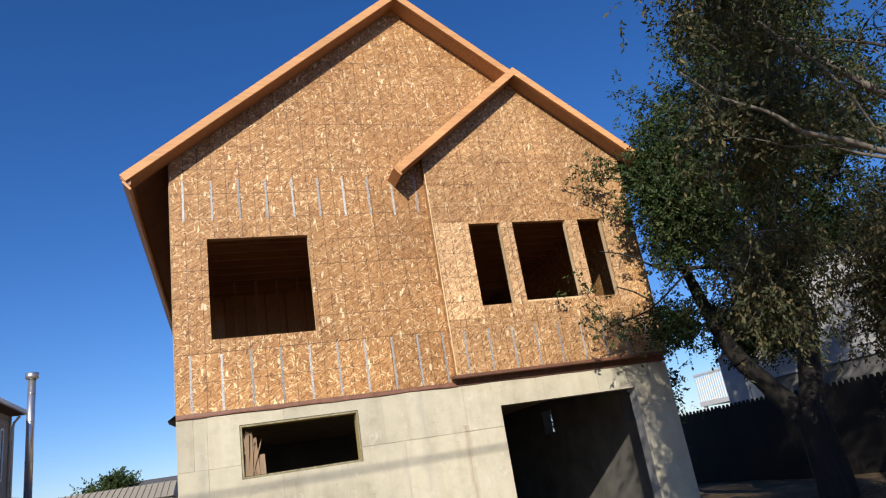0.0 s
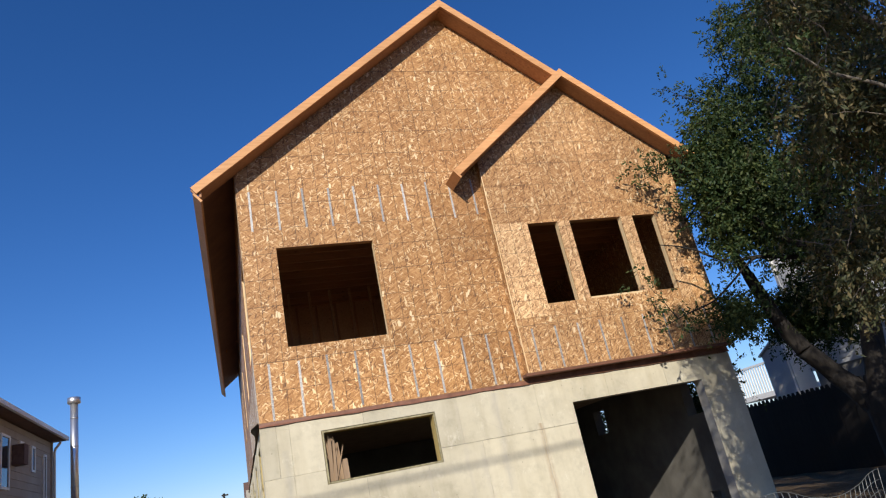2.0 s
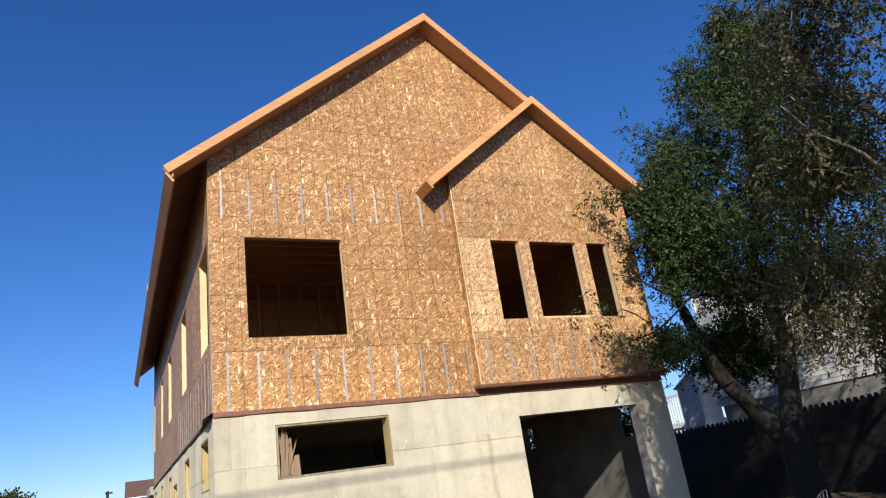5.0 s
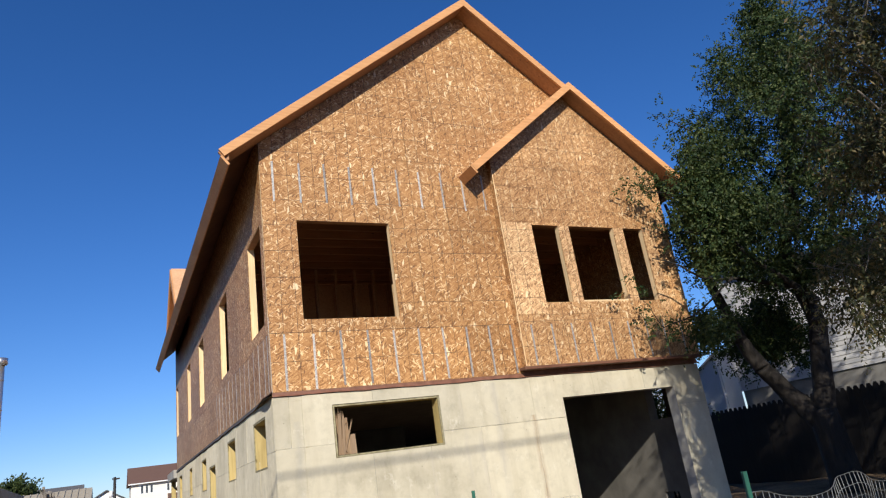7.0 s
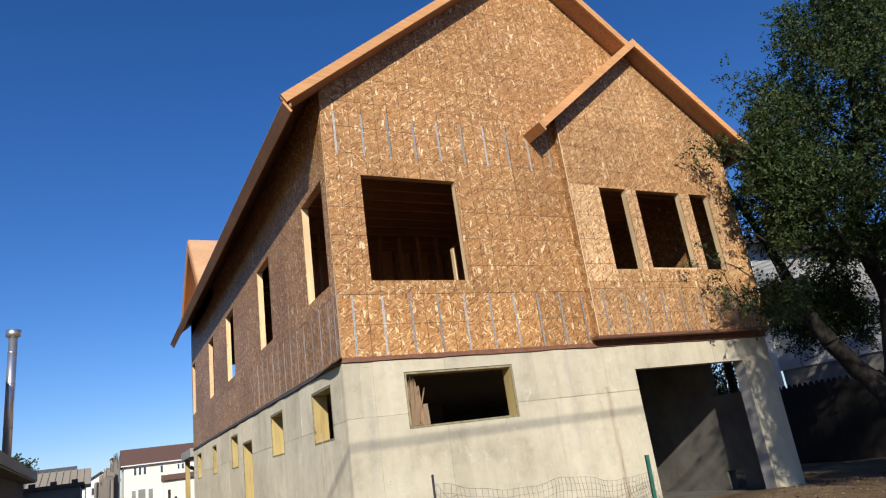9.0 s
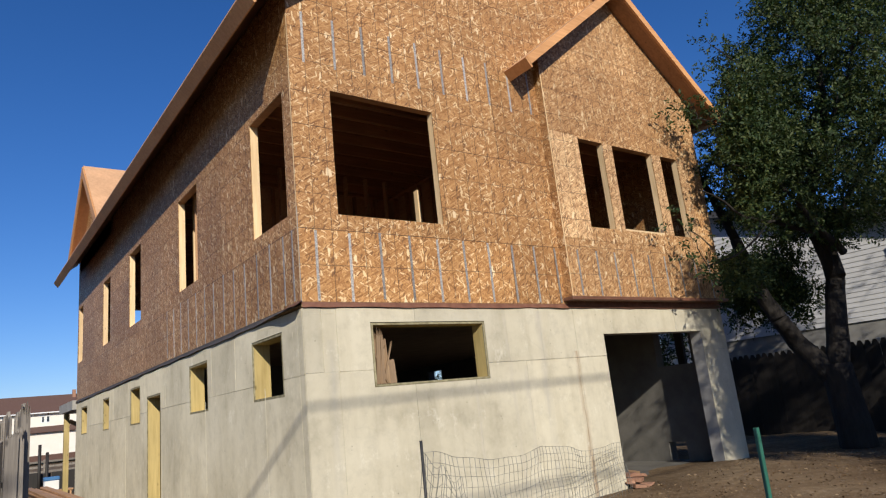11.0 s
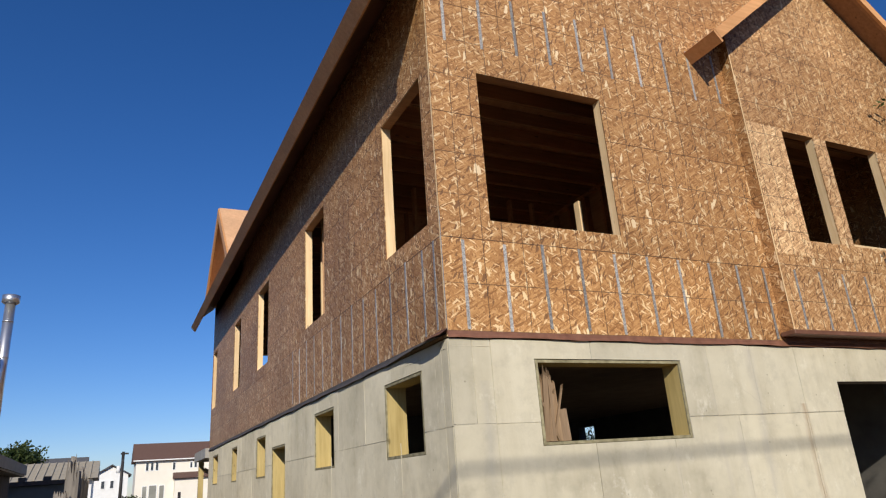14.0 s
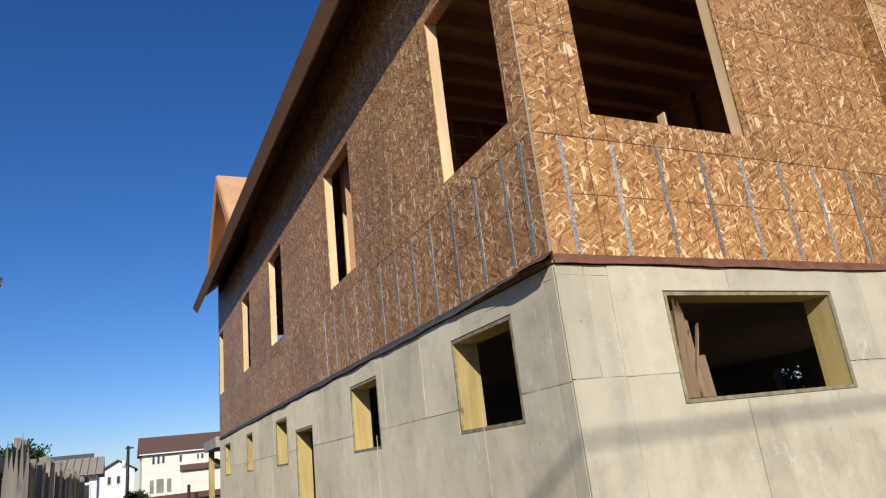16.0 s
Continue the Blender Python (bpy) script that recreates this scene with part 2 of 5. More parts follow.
def make_bark(name, a, b):
    q = Mat(name, 0.9)
    f = q.noise(q.pos((14, 14, 3)), 1.0, 6, 0.7)
    q.base(q.ramp(f, (0.3, a), (0.7, b))).bump(f, 0.8, 0.03)
    return q.m


OSB = make_osb()
CONCRETE = make_concrete()
FASCIA = make_wood("cedar_fascia", (0.50, 0.235, 0.085), (0.66, 0.35, 0.15), 0, knots=False)
STUD = make_wood("spruce_stud", (0.68, 0.46, 0.235), (0.84, 0.64, 0.38), 2)
BUCK = make_wood("treated_lumber", (0.385, 0.285, 0.10), (0.56, 0.435, 0.18), 2)
BUCK_EDGE = make_plain("cement_smeared_edge", (0.13, 0.11, 0.055), (0.40, 0.36, 0.22), 14, 0.9, bump=0.5)
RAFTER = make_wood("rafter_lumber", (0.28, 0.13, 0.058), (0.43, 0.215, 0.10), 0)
DECK = make_wood("roof_sheathing", (0.55, 0.31, 0.16), (0.66, 0.40, 0.22), 1, 0.6, knots=False)
GREYWOOD = make_wood("weathered_wood", (0.10, 0.084, 0.066), (0.28, 0.245, 0.20), 2, 1.4)
# Dark wood taken to near black so its colour carries the fences' shade.
DARKWOOD = make_wood("shade_toned_dark_wood", (0.010, 0.009, 0.008), (0.028, 0.023, 0.019), 2, 1.4)
LUMBER = make_wood("lumber_stack", (0.38, 0.205, 0.10), (0.53, 0.32, 0.17), 1)
ZINC = make_plain("galvanized_steel", (0.15, 0.142, 0.135), (0.56, 0.545, 0.52), 60, 0.5, 0.5, bump=0.8, spread=0.35)
TAR = make_plain("tarred_membrane", (0.055, 0.05, 0.05), (0.10, 0.092, 0.09), 9, 0.8)
MEMBRANE = make_plain("flashing_membrane", (0.13, 0.055, 0.032), (0.22, 0.10, 0.06), 9, 0.5)
SLAB = make_plain("grey_slab", (0.26, 0.25, 0.23), (0.36, 0.35, 0.32), 3, 0.9)
# Concrete darkened in colour to stand in for shade inside the garage.
SHADE_CONCRETE = make_plain("shade_toned_concrete", (0.10, 0.094, 0.082), (0.17, 0.16, 0.14), 2.2, 0.9)
EARTH = make_ground()
GREEN = make_plain("green_post_paint", (0.02, 0.09, 0.06), (0.03, 0.14, 0.095), 12, 0.45)
WIRE = make_plain("wire_steel", (0.16, 0.17, 0.16), (0.30, 0.31, 0.29), 30, 0.5, 0.6)
SIDING = make_plain("pale_vinyl_siding", (0.62, 0.62, 0.61), (0.70, 0.70, 0.69), 2, 0.55, spread=0.03)
TANSIDE = make_plain("tan_lap_siding", (0.29, 0.235, 0.17), (0.36, 0.295, 0.215), 2, 0.7, spread=0.05)
CREAM = make_plain("cream_house_wall", (0.76, 0.71, 0.60), (0.82, 0.77, 0.67), 0.8, 0.8, spread=0.02)
WHITE = make_plain("white_paint", (0.72, 0.72, 0.70), (0.80, 0.80, 0.78), 3, 0.55, spread=0.02)
BLUEWALL = make_plain("blue_grey_siding", (0.11, 0.15, 0.18), (0.16, 0.21, 0.24), 3, 0.8)
BROWNROOF = make_plain("brown_shingles", (0.095, 0.05, 0.036), (0.15, 0.085, 0.062), 9, 0.9)
TANROOF = make_plain("weathered_tan_roof", (0.34, 0.29, 0.21), (0.42, 0.37, 0.28), 4, 0.85)
DARKROOF = make_plain("dark_grey_shingles", (0.06, 0.06, 0.065), (0.10, 0.10, 0.105), 9, 0.9)
GLASS = make_plain("dark_window_glass", (0.035, 0.04, 0.05), (0.06, 0.07, 0.08), 2, 0.08)
STAINLESS = make_plain("flue_steel", (0.60, 0.60, 0.60), (0.75, 0.75, 0.74), 4, 0.36, 0.9, bump=0.0)
BLUE = make_plain("blue_plastic", (0.05, 0.16, 0.36), (0.08, 0.22, 0.45), 4, 0.4)
BRICKRED = make_plain("broken_brick", (0.23, 0.115, 0.07), (0.38, 0.21, 0.13), 14, 0.9)
DARKMETAL = make_plain("dark_cable", (0.02, 0.02, 0.02), (0.04, 0.04, 0.04), 10, 0.6)
LEAF_A = make_leaf("green_leaf", (0.020, 0.040, 0.014), (0.038, 0.066, 0.022), (0.09, 0.11, 0.035), 0.25)
LEAF_B = make_leaf("olive_leaf", (0.030, 0.037, 0.018), (0.070, 0.080, 0.038), (0.16, 0.13, 0.065), 0.3)
LEAF_R = make_leaf("russet_leaf", (0.035, 0.022, 0.012), (0.065, 0.040, 0.022), (0.13, 0.065, 0.035), 0.25)
LEAF_C = make_leaf("far_leaf", (0.03, 0.05, 0.016), (0.05, 0.075, 0.022), (0.08, 0.10, 0.03), 0.2)
# Dark bark lowered further in colour to include the trunk's shade.
BARK_A = make_bark("shade_toned_dark_bark", (0.012, 0.010, 0.008), (0.034, 0.027, 0.021))
BARK_B = make_bark("grey_bark", (0.10, 0.085, 0.066), (0.21, 0.185, 0.15))


# ---- mesh helpers ----
def box(bm, x0, x1, y0, y1, z0, z1):
    r = [bm.verts.new(p) for p in ((x0, y0, z0), (x1, y0, z0), (x1, y1, z0), (x0, y1, z0), (x0, y0, z1), (x1, y0, z1), (x1, y1, z1), (x0, y1, z1))]
    for f in ((3, 2, 1, 0), (4, 5, 6, 7), (0, 1, 5, 4), (1, 2, 6, 5), (2, 3, 7, 6), (3, 0, 4, 7)):
        bm.faces.new([r[k] for k in f])
    return r


def prism(bm, poly, to3, depth):
    """A polygon extruded: to3(a, b, d) gives the place of plane point (a, b) at depth d."""
    a = [bm.verts.new(to3(p, q, 0)) for p, q in poly]
    b = [bm.verts.new(to3(p, q, depth)) for p, q in poly]
    n = len(poly)
    bm.faces.new(a)
    bm.faces.new(b[::-1])
    for k in range(n):
        bm.faces.new([a[k], b[k], b[(k + 1) % n], a[(k + 1) % n]])


def beam(bm, p, q, w, h, up=(0, 0, 1)):
    """A straight board from p to q, w wide and h high."""
    p, q = Vector(p), Vector(q)
    d = (q - p).normalized()
    s = d.cross(Vector(up)).normalized()
    t = s.cross(d).normalized()
    r = [bm.verts.new(e + s * a * w / 2 + t * b * h / 2) for e in (p, q) for a, b in ((-1, -1), (1, -1), (1, 1), (-1, 1))]
    for f in ((0, 1, 2, 3), (7, 6, 5, 4), (0, 4, 5, 1), (1, 5, 6, 2), (2, 6, 7, 3), (3, 7, 4, 0)):
        bm.faces.new([r[k] for k in f])


def tube(bm, pts, radii, seg=8):
    """A tapered round limb along points."""
    rings = []
    for k, p in enumerate(pts):
        d = (Vector(pts[min(k + 1, len(pts) - 1)]) - Vector(pts[max(k - 1, 0)])).normalized()
        s = d.orthogonal().normalized()
        t = d.cross(s)
        rings.append([bm.verts.new(Vector(p) + (s * math.cos(a) + t * math.sin(a)) * radii[k]) for a in (2 * math.pi * j / seg for j in range(seg))])
    for a, b in zip(rings, rings[1:]):
        for j in range(seg):
            bm.faces.new([a[j], a[(j + 1) % seg], b[(j + 1) % seg], b[j]]).smooth = True
    bm.faces.new(rings[0][::-1])
    bm.faces.new(rings[-1])


def mesh_of(bm, name, material):
    bmesh.ops.recalc_face_normals(bm, faces=bm.faces)
    me = bpy.data.meshes.new(name)
    bm.to_mesh(me)
    bm.free()
    me.materials.append(material)
    return me


def part(name, bm, material, parent=None, label="", kind=""):
    ob = new(name, mesh_of(bm, name, material))
    ob.parent = parent
    return tagged(ob, label, kind=kind)


def thing(name, label, category, group="", kind="", at=(0, 0, 0)):
    ob = tagged(new(name), label, category, group, kind)
    ob.location = at
    return ob


def boxes(name, material, parent, *rows, label="", bevel=0.0):
    bm = bmesh.new()
    for r in rows:
        box(bm, *r)
    if bevel:
        bmesh.ops.bevel(bm, geom=bm.edges[:], offset=bevel, segments=1, affect="EDGES")
    return part(name, bm, material, parent, label)


def clip(poly, a, b, c):
    """The part of a polygon where a*x + b*y <= c."""
    out = []
    for k, p in enumerate(poly):
        q = poly[(k + 1) % len(poly)]
        fp, fq = a * p[0] + b * p[1] - c, a * q[0] + b * q[1] - c
        if fp <= 0:
            out.append(p)
        if fp * fq < 0:
            s = fp / (fp - fq)
            out.append((p[0] + s * (q[0] - p[0]), p[1] + s * (q[1] - p[1])))
    return out


def area(poly):
    return abs(sum(p[0] * q[1] - q[0] * p[1] for p, q in zip(poly, poly[1:] + poly[:1]))) / 2


def pieces(rect, holes, cuts):
    """A rectangle (u0, u1, v0, v1) less its holes, clipped by half planes: a list of polygons."""
    u0, u1, v0, v1 = rect
    holes = [h for h in holes if h[0] < u1 and h[1] > u0 and h[2] < v1 and h[3] > v0]
    us = sorted({u0, u1, *(max(u0, min(u1, e)) for h in holes for e in h[:2])})
    vs = sorted({v0, v1, *(max(v0, min(v1, e)) for h in holes for e in h[2:])})
    out = []
    for a, b in zip(us, us[1:]):
        for lo, hi in zip(vs, vs[1:]):
            m, n = (a + b) / 2, (lo + hi) / 2
            if b - a < 1e-4 or hi - lo < 1e-4 or any(h[0] < m < h[1] and h[2] < n < h[3] for h in holes):
                continue
            poly = [(a, lo), (b, lo), (b, hi), (a, hi)]
            for c in cuts:
                poly = clip(poly, *c) if len(poly) > 2 else []
            if len(poly) > 2 and area(poly) > 2e-4:
                out.append(poly)
    return out


# ---- plan of the house ----
WID, DEP, ZF = 7.76, 14.64, 2.64
PITCH, RIDGE_X, RIDGE_Z = 0.80, 3.88, 9.72
BX0, BX1, BY, BAPEX_X, BAPEX_Z = 3.97, 7.76, -0.14, 5.855, 8.11
OVER, FRONT, BFRONT, REAR = 0.625, -0.31, -0.43, 14.94
EAVE_L, EAVE_R = -OVER, 8.315
COSP = 1 / math.hypot(1, PITCH)


def roof_z(x):
    return RIDGE_Z - PITCH * abs(x - RIDGE_X)


house = thing("house", "two-storey house under construction, bare strand board on a concrete base", "house")

# Concrete base walls: a core, and the cast panels on its faces.
BW = [(0.80, 2.44, 1.77, 2.48)]
GARAGE = (4.64, 7.06, -0.3, 2.27)
SIDE_B = [(0.55, 1.47, 1.77, 2.47), (3.17, 4.06, 1.77, 2.47), (7.21, 8.03, 1.77, 2.47), (10.11, 10.82, 1.77, 2.47), (12.92, 13.81, 1.77, 2.47)]
SIDE_DOOR = (5.72, 6.69, 0.32, 2.22)
RIGHT_B = [(0.58, 1.31, 1.79, 2.40), (0.99, 1.36, 0.15, 0.47), (4.22, 4.72, 1.88, 2.40), (8.0, 8.6, 1.95, 2.45)]
T = 0.205
Z0 = -0.5


def islands(polys):
    """Polygons sorted into groups that touch along an edge."""
    groups = []
    for p in polys:
        keys = {(round(u, 4), round(v, 4)) for u, v in p}
        near = [g for g in groups if len(g[1] & keys) > 1]
        for g in near:
            groups.remove(g)
        groups.append(([q for g in near for q in g[0]] + [p], keys.union(*(g[1] for g in near))))
    return [g[0] for g in groups]


def solid(polys, to3, depth):
    """One closed slab from flat polygons that share corners."""
    bm = bmesh.new()
    made, edges, faces = {}, {}, []
    for p in polys:
        keys = [(round(u, 4), round(v, 4)) for u, v in p]
        ks = [k for n, k in enumerate(keys) if k != keys[n - 1]]
        if len(ks) < 3:
            continue
        for k in ks:
            if k not in made:
                made[k] = (bm.verts.new(to3(*k, 0)), bm.verts.new(to3(*k, depth)))
        bm.faces.new([made[k][0] for k in ks])
        bm.faces.new([made[k][1] for k in ks[::-1]])
        for e in zip(ks, ks[1:] + ks[:1]):
            edges[e] = edges.get(e, 0) + 1
    for (a, b), _ in edges.items():
        if (b, a) not in edges:
            bm.faces.new([made[a][0], made[a][1], made[b][1], made[b][0]])
    return bm


def wall_mesh(name, rects, holes, cuts, to3, depth, material, parent, label=""):
    polys = [p for r in rects for p in pieces(r, holes, cuts)]
    first = None
    for group in islands(polys):
        ob = part(name, solid(group, to3, depth), material, parent, label)
        first = first or ob
    return first


front3 = lambda u, v, d: (u, d, v)
left3 = lambda u, v, d: (d, u, v)
f_base = wall_mesh("foundation_wall", [(0.01, WID - 0.01, Z0, ZF)], BW + [GARAGE], [], lambda u, v, d: (u, 0.007 + d, v), T, SLAB, house, "pale cast concrete front foundation wall")
l_base = wall_mesh("foundation_wall", [(0.012 + T, DEP, Z0, ZF)], SIDE_B + [SIDE_DOOR], [], lambda u, v, d: (0.007 + d, u, v), T, SLAB, house, "grey cast concrete side foundation wall")
r_base = wall_mesh("foundation_wall", [(0.012 + T, DEP, Z0, ZF)], RIGHT_B, [], lambda u, v, d: (WID - 0.01 - T + d, u, v), T, SHADE_CONCRETE, house, "grey concrete foundation wall darkened for garage shade")
b_base = wall_mesh("foundation_wall", [(T, WID - T, Z0, ZF)], [(4.5, 7.0, -0.5, 2.2)], [], lambda u, v, d: (u, DEP - T + d, v), T, CONCRETE, house)


def concrete_panels(parent, us_low, us_high, mid, holes, to3, depth):
    for us, z0, z1 in ((us_low, Z0, mid), (us_high, mid, ZF)):
        for a, b in zip(us, us[1:]):
            d = depth + random.uniform(-0.003, 0.003)
            g, h = random.uniform(0.0014, 0.0036), random.uniform(0.0015, 0.0045)
            for group in islands(pieces((a + g, b - g, z0 + h, z1 - h), holes, [])):
                part("concrete_panel", solid(group, lambda u, v, e: to3(u, v, 0.007 - e), d), CONCRETE, parent)


concrete_panels(f_base, (0.0, 0.384, 1.33, 2.21, 3.07, 4.03, 5.4, 6.6, 7.10, 7.76), (0.0, 0.21, 0.384, 1.4, 2.80, 3.40, 4.06, 5.3, 6.4, 7.76), 1.96, BW + [GARAGE], front3, 0.007)
concrete_panels(l_base, (0.012, 0.14, 1.1, 2.1, 3.3, 4.6, 5.7, 6.9, 8.4, 9.9, 11.4, 12.6, 13.6, 14.64), (0.012, 0.14, 0.27, 1.3, 2.06, 3.0, 4.2, 5.4, 6.9, 8.2, 9.6, 10.9, 12.3, 13.5, 14.64), 1.95, SIDE_B + [SIDE_DOOR], left3, 0.007)


def form_fin(parent, u, v0, v1, to3, seed):
    """A thin crumbled ridge of cement left along a form joint; level when v1 is a pair (u0, u1)."""
    bm = bmesh.new()
    level = isinstance(v1, tuple)
    a, b = v1 if level else (v0, v1)
    n = max(6, int((b - a) / 0.03))
    rows = []
    for k in range(n + 1):
        s = a + (b - a) * k / n
        w = 0.0025 + 0.004 * max(0.0, noise.noise((s * 9.0, seed, 0.0)) + 0.25)
        o = 0.0015 + 0.005 * max(0.0, noise.noise((s * 14.0, seed, 5.0)) + 0.2)
        c = (v0 if level else u) + 0.004 * noise.noise((s * 3.0, seed, 9.0))
        at = (lambda p, d: to3(s, p, d)) if level else (lambda p, d: to3(p, s, d))
        rows.append([bm.verts.new(at(c - w, 0.003)), bm.verts.new(at(c - 0.3 * w, -o)), bm.verts.new(at(c + 0.4 * w, -0.8 * o)), bm.verts.new(at(c + w, 0.003))])
    for p, q in zip(rows, rows[1:]):
        for j in range(3):
            bm.faces.new([p[j], q[j], q[j + 1], p[j + 1]])
    part("form_fin", bm, CONCRETE, parent)


for k, (u, v0, v1) in enumerate(((0.21, 2.0, 2.6), (0.384, 1.3, 2.62), (2.80, 1.98, 2.6), (3.40, 1.97, 2.6), (4.06, 1.1, 1.95), (3.07, 0.5, 1.9), (2.21, 0.3, 1.7), (0.0, 1.96, (0.02, 0.78)), (0.0, 1.957, (2.5, 4.6)), (0.0, 2.575, (0.03, 0.40)))):
    form_fin(f_base, u, v0 if not isinstance(v1, tuple) else v0, v1, front3, 3.1 * k)
for k, (u, v0, v1) in enumerate(((0.14, 1.97, 2.6), (0.27, 2.0, 2.6), (2.06, 1.96, 2.6), (1.1, 0.6, 1.9), (4.2, 1.97, 2.6), (3.3, 0.4, 1.9), (0.0, 1.95, (0.03, 0.5)), (0.0, 1.952, (1.5, 3.1)), (0.0, 2.56, (0.03, 0.9)))):
    form_fin(l_base, u, v0, v1, left3, 40 + 2.7 * k)


def window_buck(rect, to3, parent, inner=0.0, sill=True):
    """Treated lumber lining of an opening: two sides, head and sill."""
    u0, u1, v0, v1 = rect
    u0, u1, v0, v1 = u0 + 0.007, u1 - 0.007, v0 + 0.004, v1 - 0.008
    t = 0.024
    for a, b, c, d in ((u0, u0 + t, v0, v1), (u1 - t, u1, v0, v1), (u0 + t, u1 - t, v1 - t, v1), (u0 + t, u1 - t, v0, v0 + t)):
        bm = bmesh.new()
        prism(bm, [(a, c), (b, c), (b, d), (a, d)], lambda u, v, e: to3(u, v, 0.016 + e), 0.198)
        buck = part("window_buck", bm, BUCK, parent)
        bm = bmesh.new()
        prism(bm, [(a, c), (b, c), (b, d), (a, d)], lambda u, v, e: to3(u, v, 0.001 + e), 0.0145)
        part("buck_edge", bm, BUCK_EDGE, buck, "cement-smeared front edge")


window_buck(BW[0], front3, f_base)
for r in SIDE_B:
    window_buck(r, left3, l_base)
window_buck(SIDE_DOOR, left3, l_base)
boxes("window_post", DARKWOOD, r_base, (WID - 0.10, WID - 0.03, 0.80, 0.945, 1.792, 2.398))

# Upper walls: strand board panels on a stud frame.
W1 = (0.50, 1.97, 3.70, 5.22)
TRIPLE = [(4.59, 5.15, 3.83, 5.235), (5.38, 6.39, 3.83, 5.235), (6.63, 7.10, 3.83, 5.235)]
SIDE_W = [(0.235, 1.27, 3.70, 5.21), (3.52, 4.54, 3.70, 5.21), (7.15, 8.16, 3.70, 5.21), (10.1, 10.98, 3.70, 5.21), (13.82, 14.56, 3.70, 5.21)]
OSB_T = 0.012
top_l = (-PITCH, 1, RIDGE_Z - PITCH * RIDGE_X - 0.02)
top_r = (PITCH, 1, RIDGE_Z + PITCH * RIDGE_X - 0.02)
ROWS_V = (2.69, 3.51, 4.73, 5.95, 7.17, 8.39, 9.7)


def frame_studs(parent, us, lo, top, holes, to3):
    """Studs, plates and opening trimmers of a framed wall, each a part."""
    for u in us:
        for poly in pieces((u - 0.019, u + 0.019, lo + 0.04, top(u)), [(h[0] - 0.06, h[1] + 0.06, h[2] - 0.04, h[3] + 0.2) for h in holes], []):
            bm = bmesh.new()
            prism(bm, poly, to3, 0.10)
            part("stud", bm, STUD, parent)
    for h in holes:
        for a, b, c, d in ((h[0] - 0.04, h[0] - 0.002, h[2] - 0.04, h[3] + 0.002), (h[1] + 0.002, h[1] + 0.04, h[2] - 0.04, h[3] + 0.002), (h[0], h[1], h[2] - 0.04, h[2] - 0.002), (h[0] - 0.06, h[1] + 0.06, h[3] + 0.002, h[3] + 0.2)):
            bm = bmesh.new()
            prism(bm, [(a, c), (b, c), (b, d), (a, d)], to3, 0.10)
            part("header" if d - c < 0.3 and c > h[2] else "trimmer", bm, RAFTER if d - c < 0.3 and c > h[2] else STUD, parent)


def osb_panels(parent, us, vs, holes, cuts, to3, board=None):
    for n, (c, d) in enumerate(zip(vs, vs[1:])):
        shift = 0.0 if n % 2 else 0.6
        grid = [us[0]] + [u + shift for u in us[1:-1] if us[0] + 0.3 < u + shift < us[-1] - 0.3] + [us[-1]]
        for a, b in zip(grid, grid[1:]):
            for group in islands(pieces((a + 0.0015, b - 0.0015, c + 0.0015, d - 0.0015), holes, cuts)):
                part("strand_board_panel", solid(group, to3, OSB_T), board or OSB, parent)


def frange(a, b, s):
    return [a + s * k for k in range(int((b - a) / s + 1e-6) + 1)]


w_front = boxes("front_wall", STUD, house, (0.0, WID, 0.014, 0.15, 2.655, 2.69), (0.0, WID, 0.014, 0.15, 6.35, 6.39), label="strand board front gable wall with printed nailing grid")
boxes("panel_edge", STUD, w_front, (-0.004, -0.0006, -0.002, 0.011, 2.70, 6.10))
osb_panels(w_front, [0.0, 2.44, 4.88, WID], ROWS_V, [W1, (4.1, 7.5, 3.5, 5.6)], [top_l, top_r], lambda u, v, d: (u, d, v))
frame_studs(w_front, [0.05] + frange(0.22, WID, 0.4064), 2.66, lambda u: roof_z(u) - 0.3, [W1, (4.1, 7.5, 3.5, 5.6)], lambda u, v, d: (u, 0.0125 + d, v))
w_bump = boxes("bay_wall", STUD, house, (BX0 + 0.013, BX1 - 0.013, BY + 0.014, -0.004, 2.79, 2.825), label="shallow strand board bay with three window openings")


def bleached(name, lift):
    """The same strand board from a paler, drier batch."""
    m = OSB.copy()
    m.name = name
    for nd in m.node_tree.nodes:
        if nd.type == "VALTORGB" and len(nd.color_ramp.elements) == 6:
            for e in nd.color_ramp.elements:
                r, g, b, _ = e.color
                up = lift * (0.35 + 1.1 * e.position)
                e.color = (r + up, g + up * 0.92, b + up * 0.68, 1)
    return m


OSB_BAY = bleached("dry_strand_board", 0.045)
OSB_PALE = bleached("pale_strand_board", 0.14)
bcuts = [(-PITCH, 1, BAPEX_Z - PITCH * BAPEX_X - 0.02), (PITCH, 1, BAPEX_Z + PITCH * BAPEX_X - 0.02)]
PALE = [(BX0 + 0.03, 4.588, 3.64, 5.27), (5.152, 5.378, 3.83, 5.235), (6.392, 6.628, 3.83, 5.235), (7.102, 7.36, 3.64, 5.27)]
osb_panels(w_bump, [BX0, BX0 + 2.44, BX1], (2.785, 3.62, 5.29, 6.51, 7.73, 8.1), TRIPLE + PALE, bcuts, lambda u, v, d: (u, BY + d, v), OSB_BAY)
frame_studs(w_bump, frange(4.18, BX1, 0.4064), 2.79, lambda u: BAPEX_Z - PITCH * abs(u - BAPEX_X) - 0.3, TRIPLE, lambda u, v, d: (u, BY + 0.0125 + d, v))
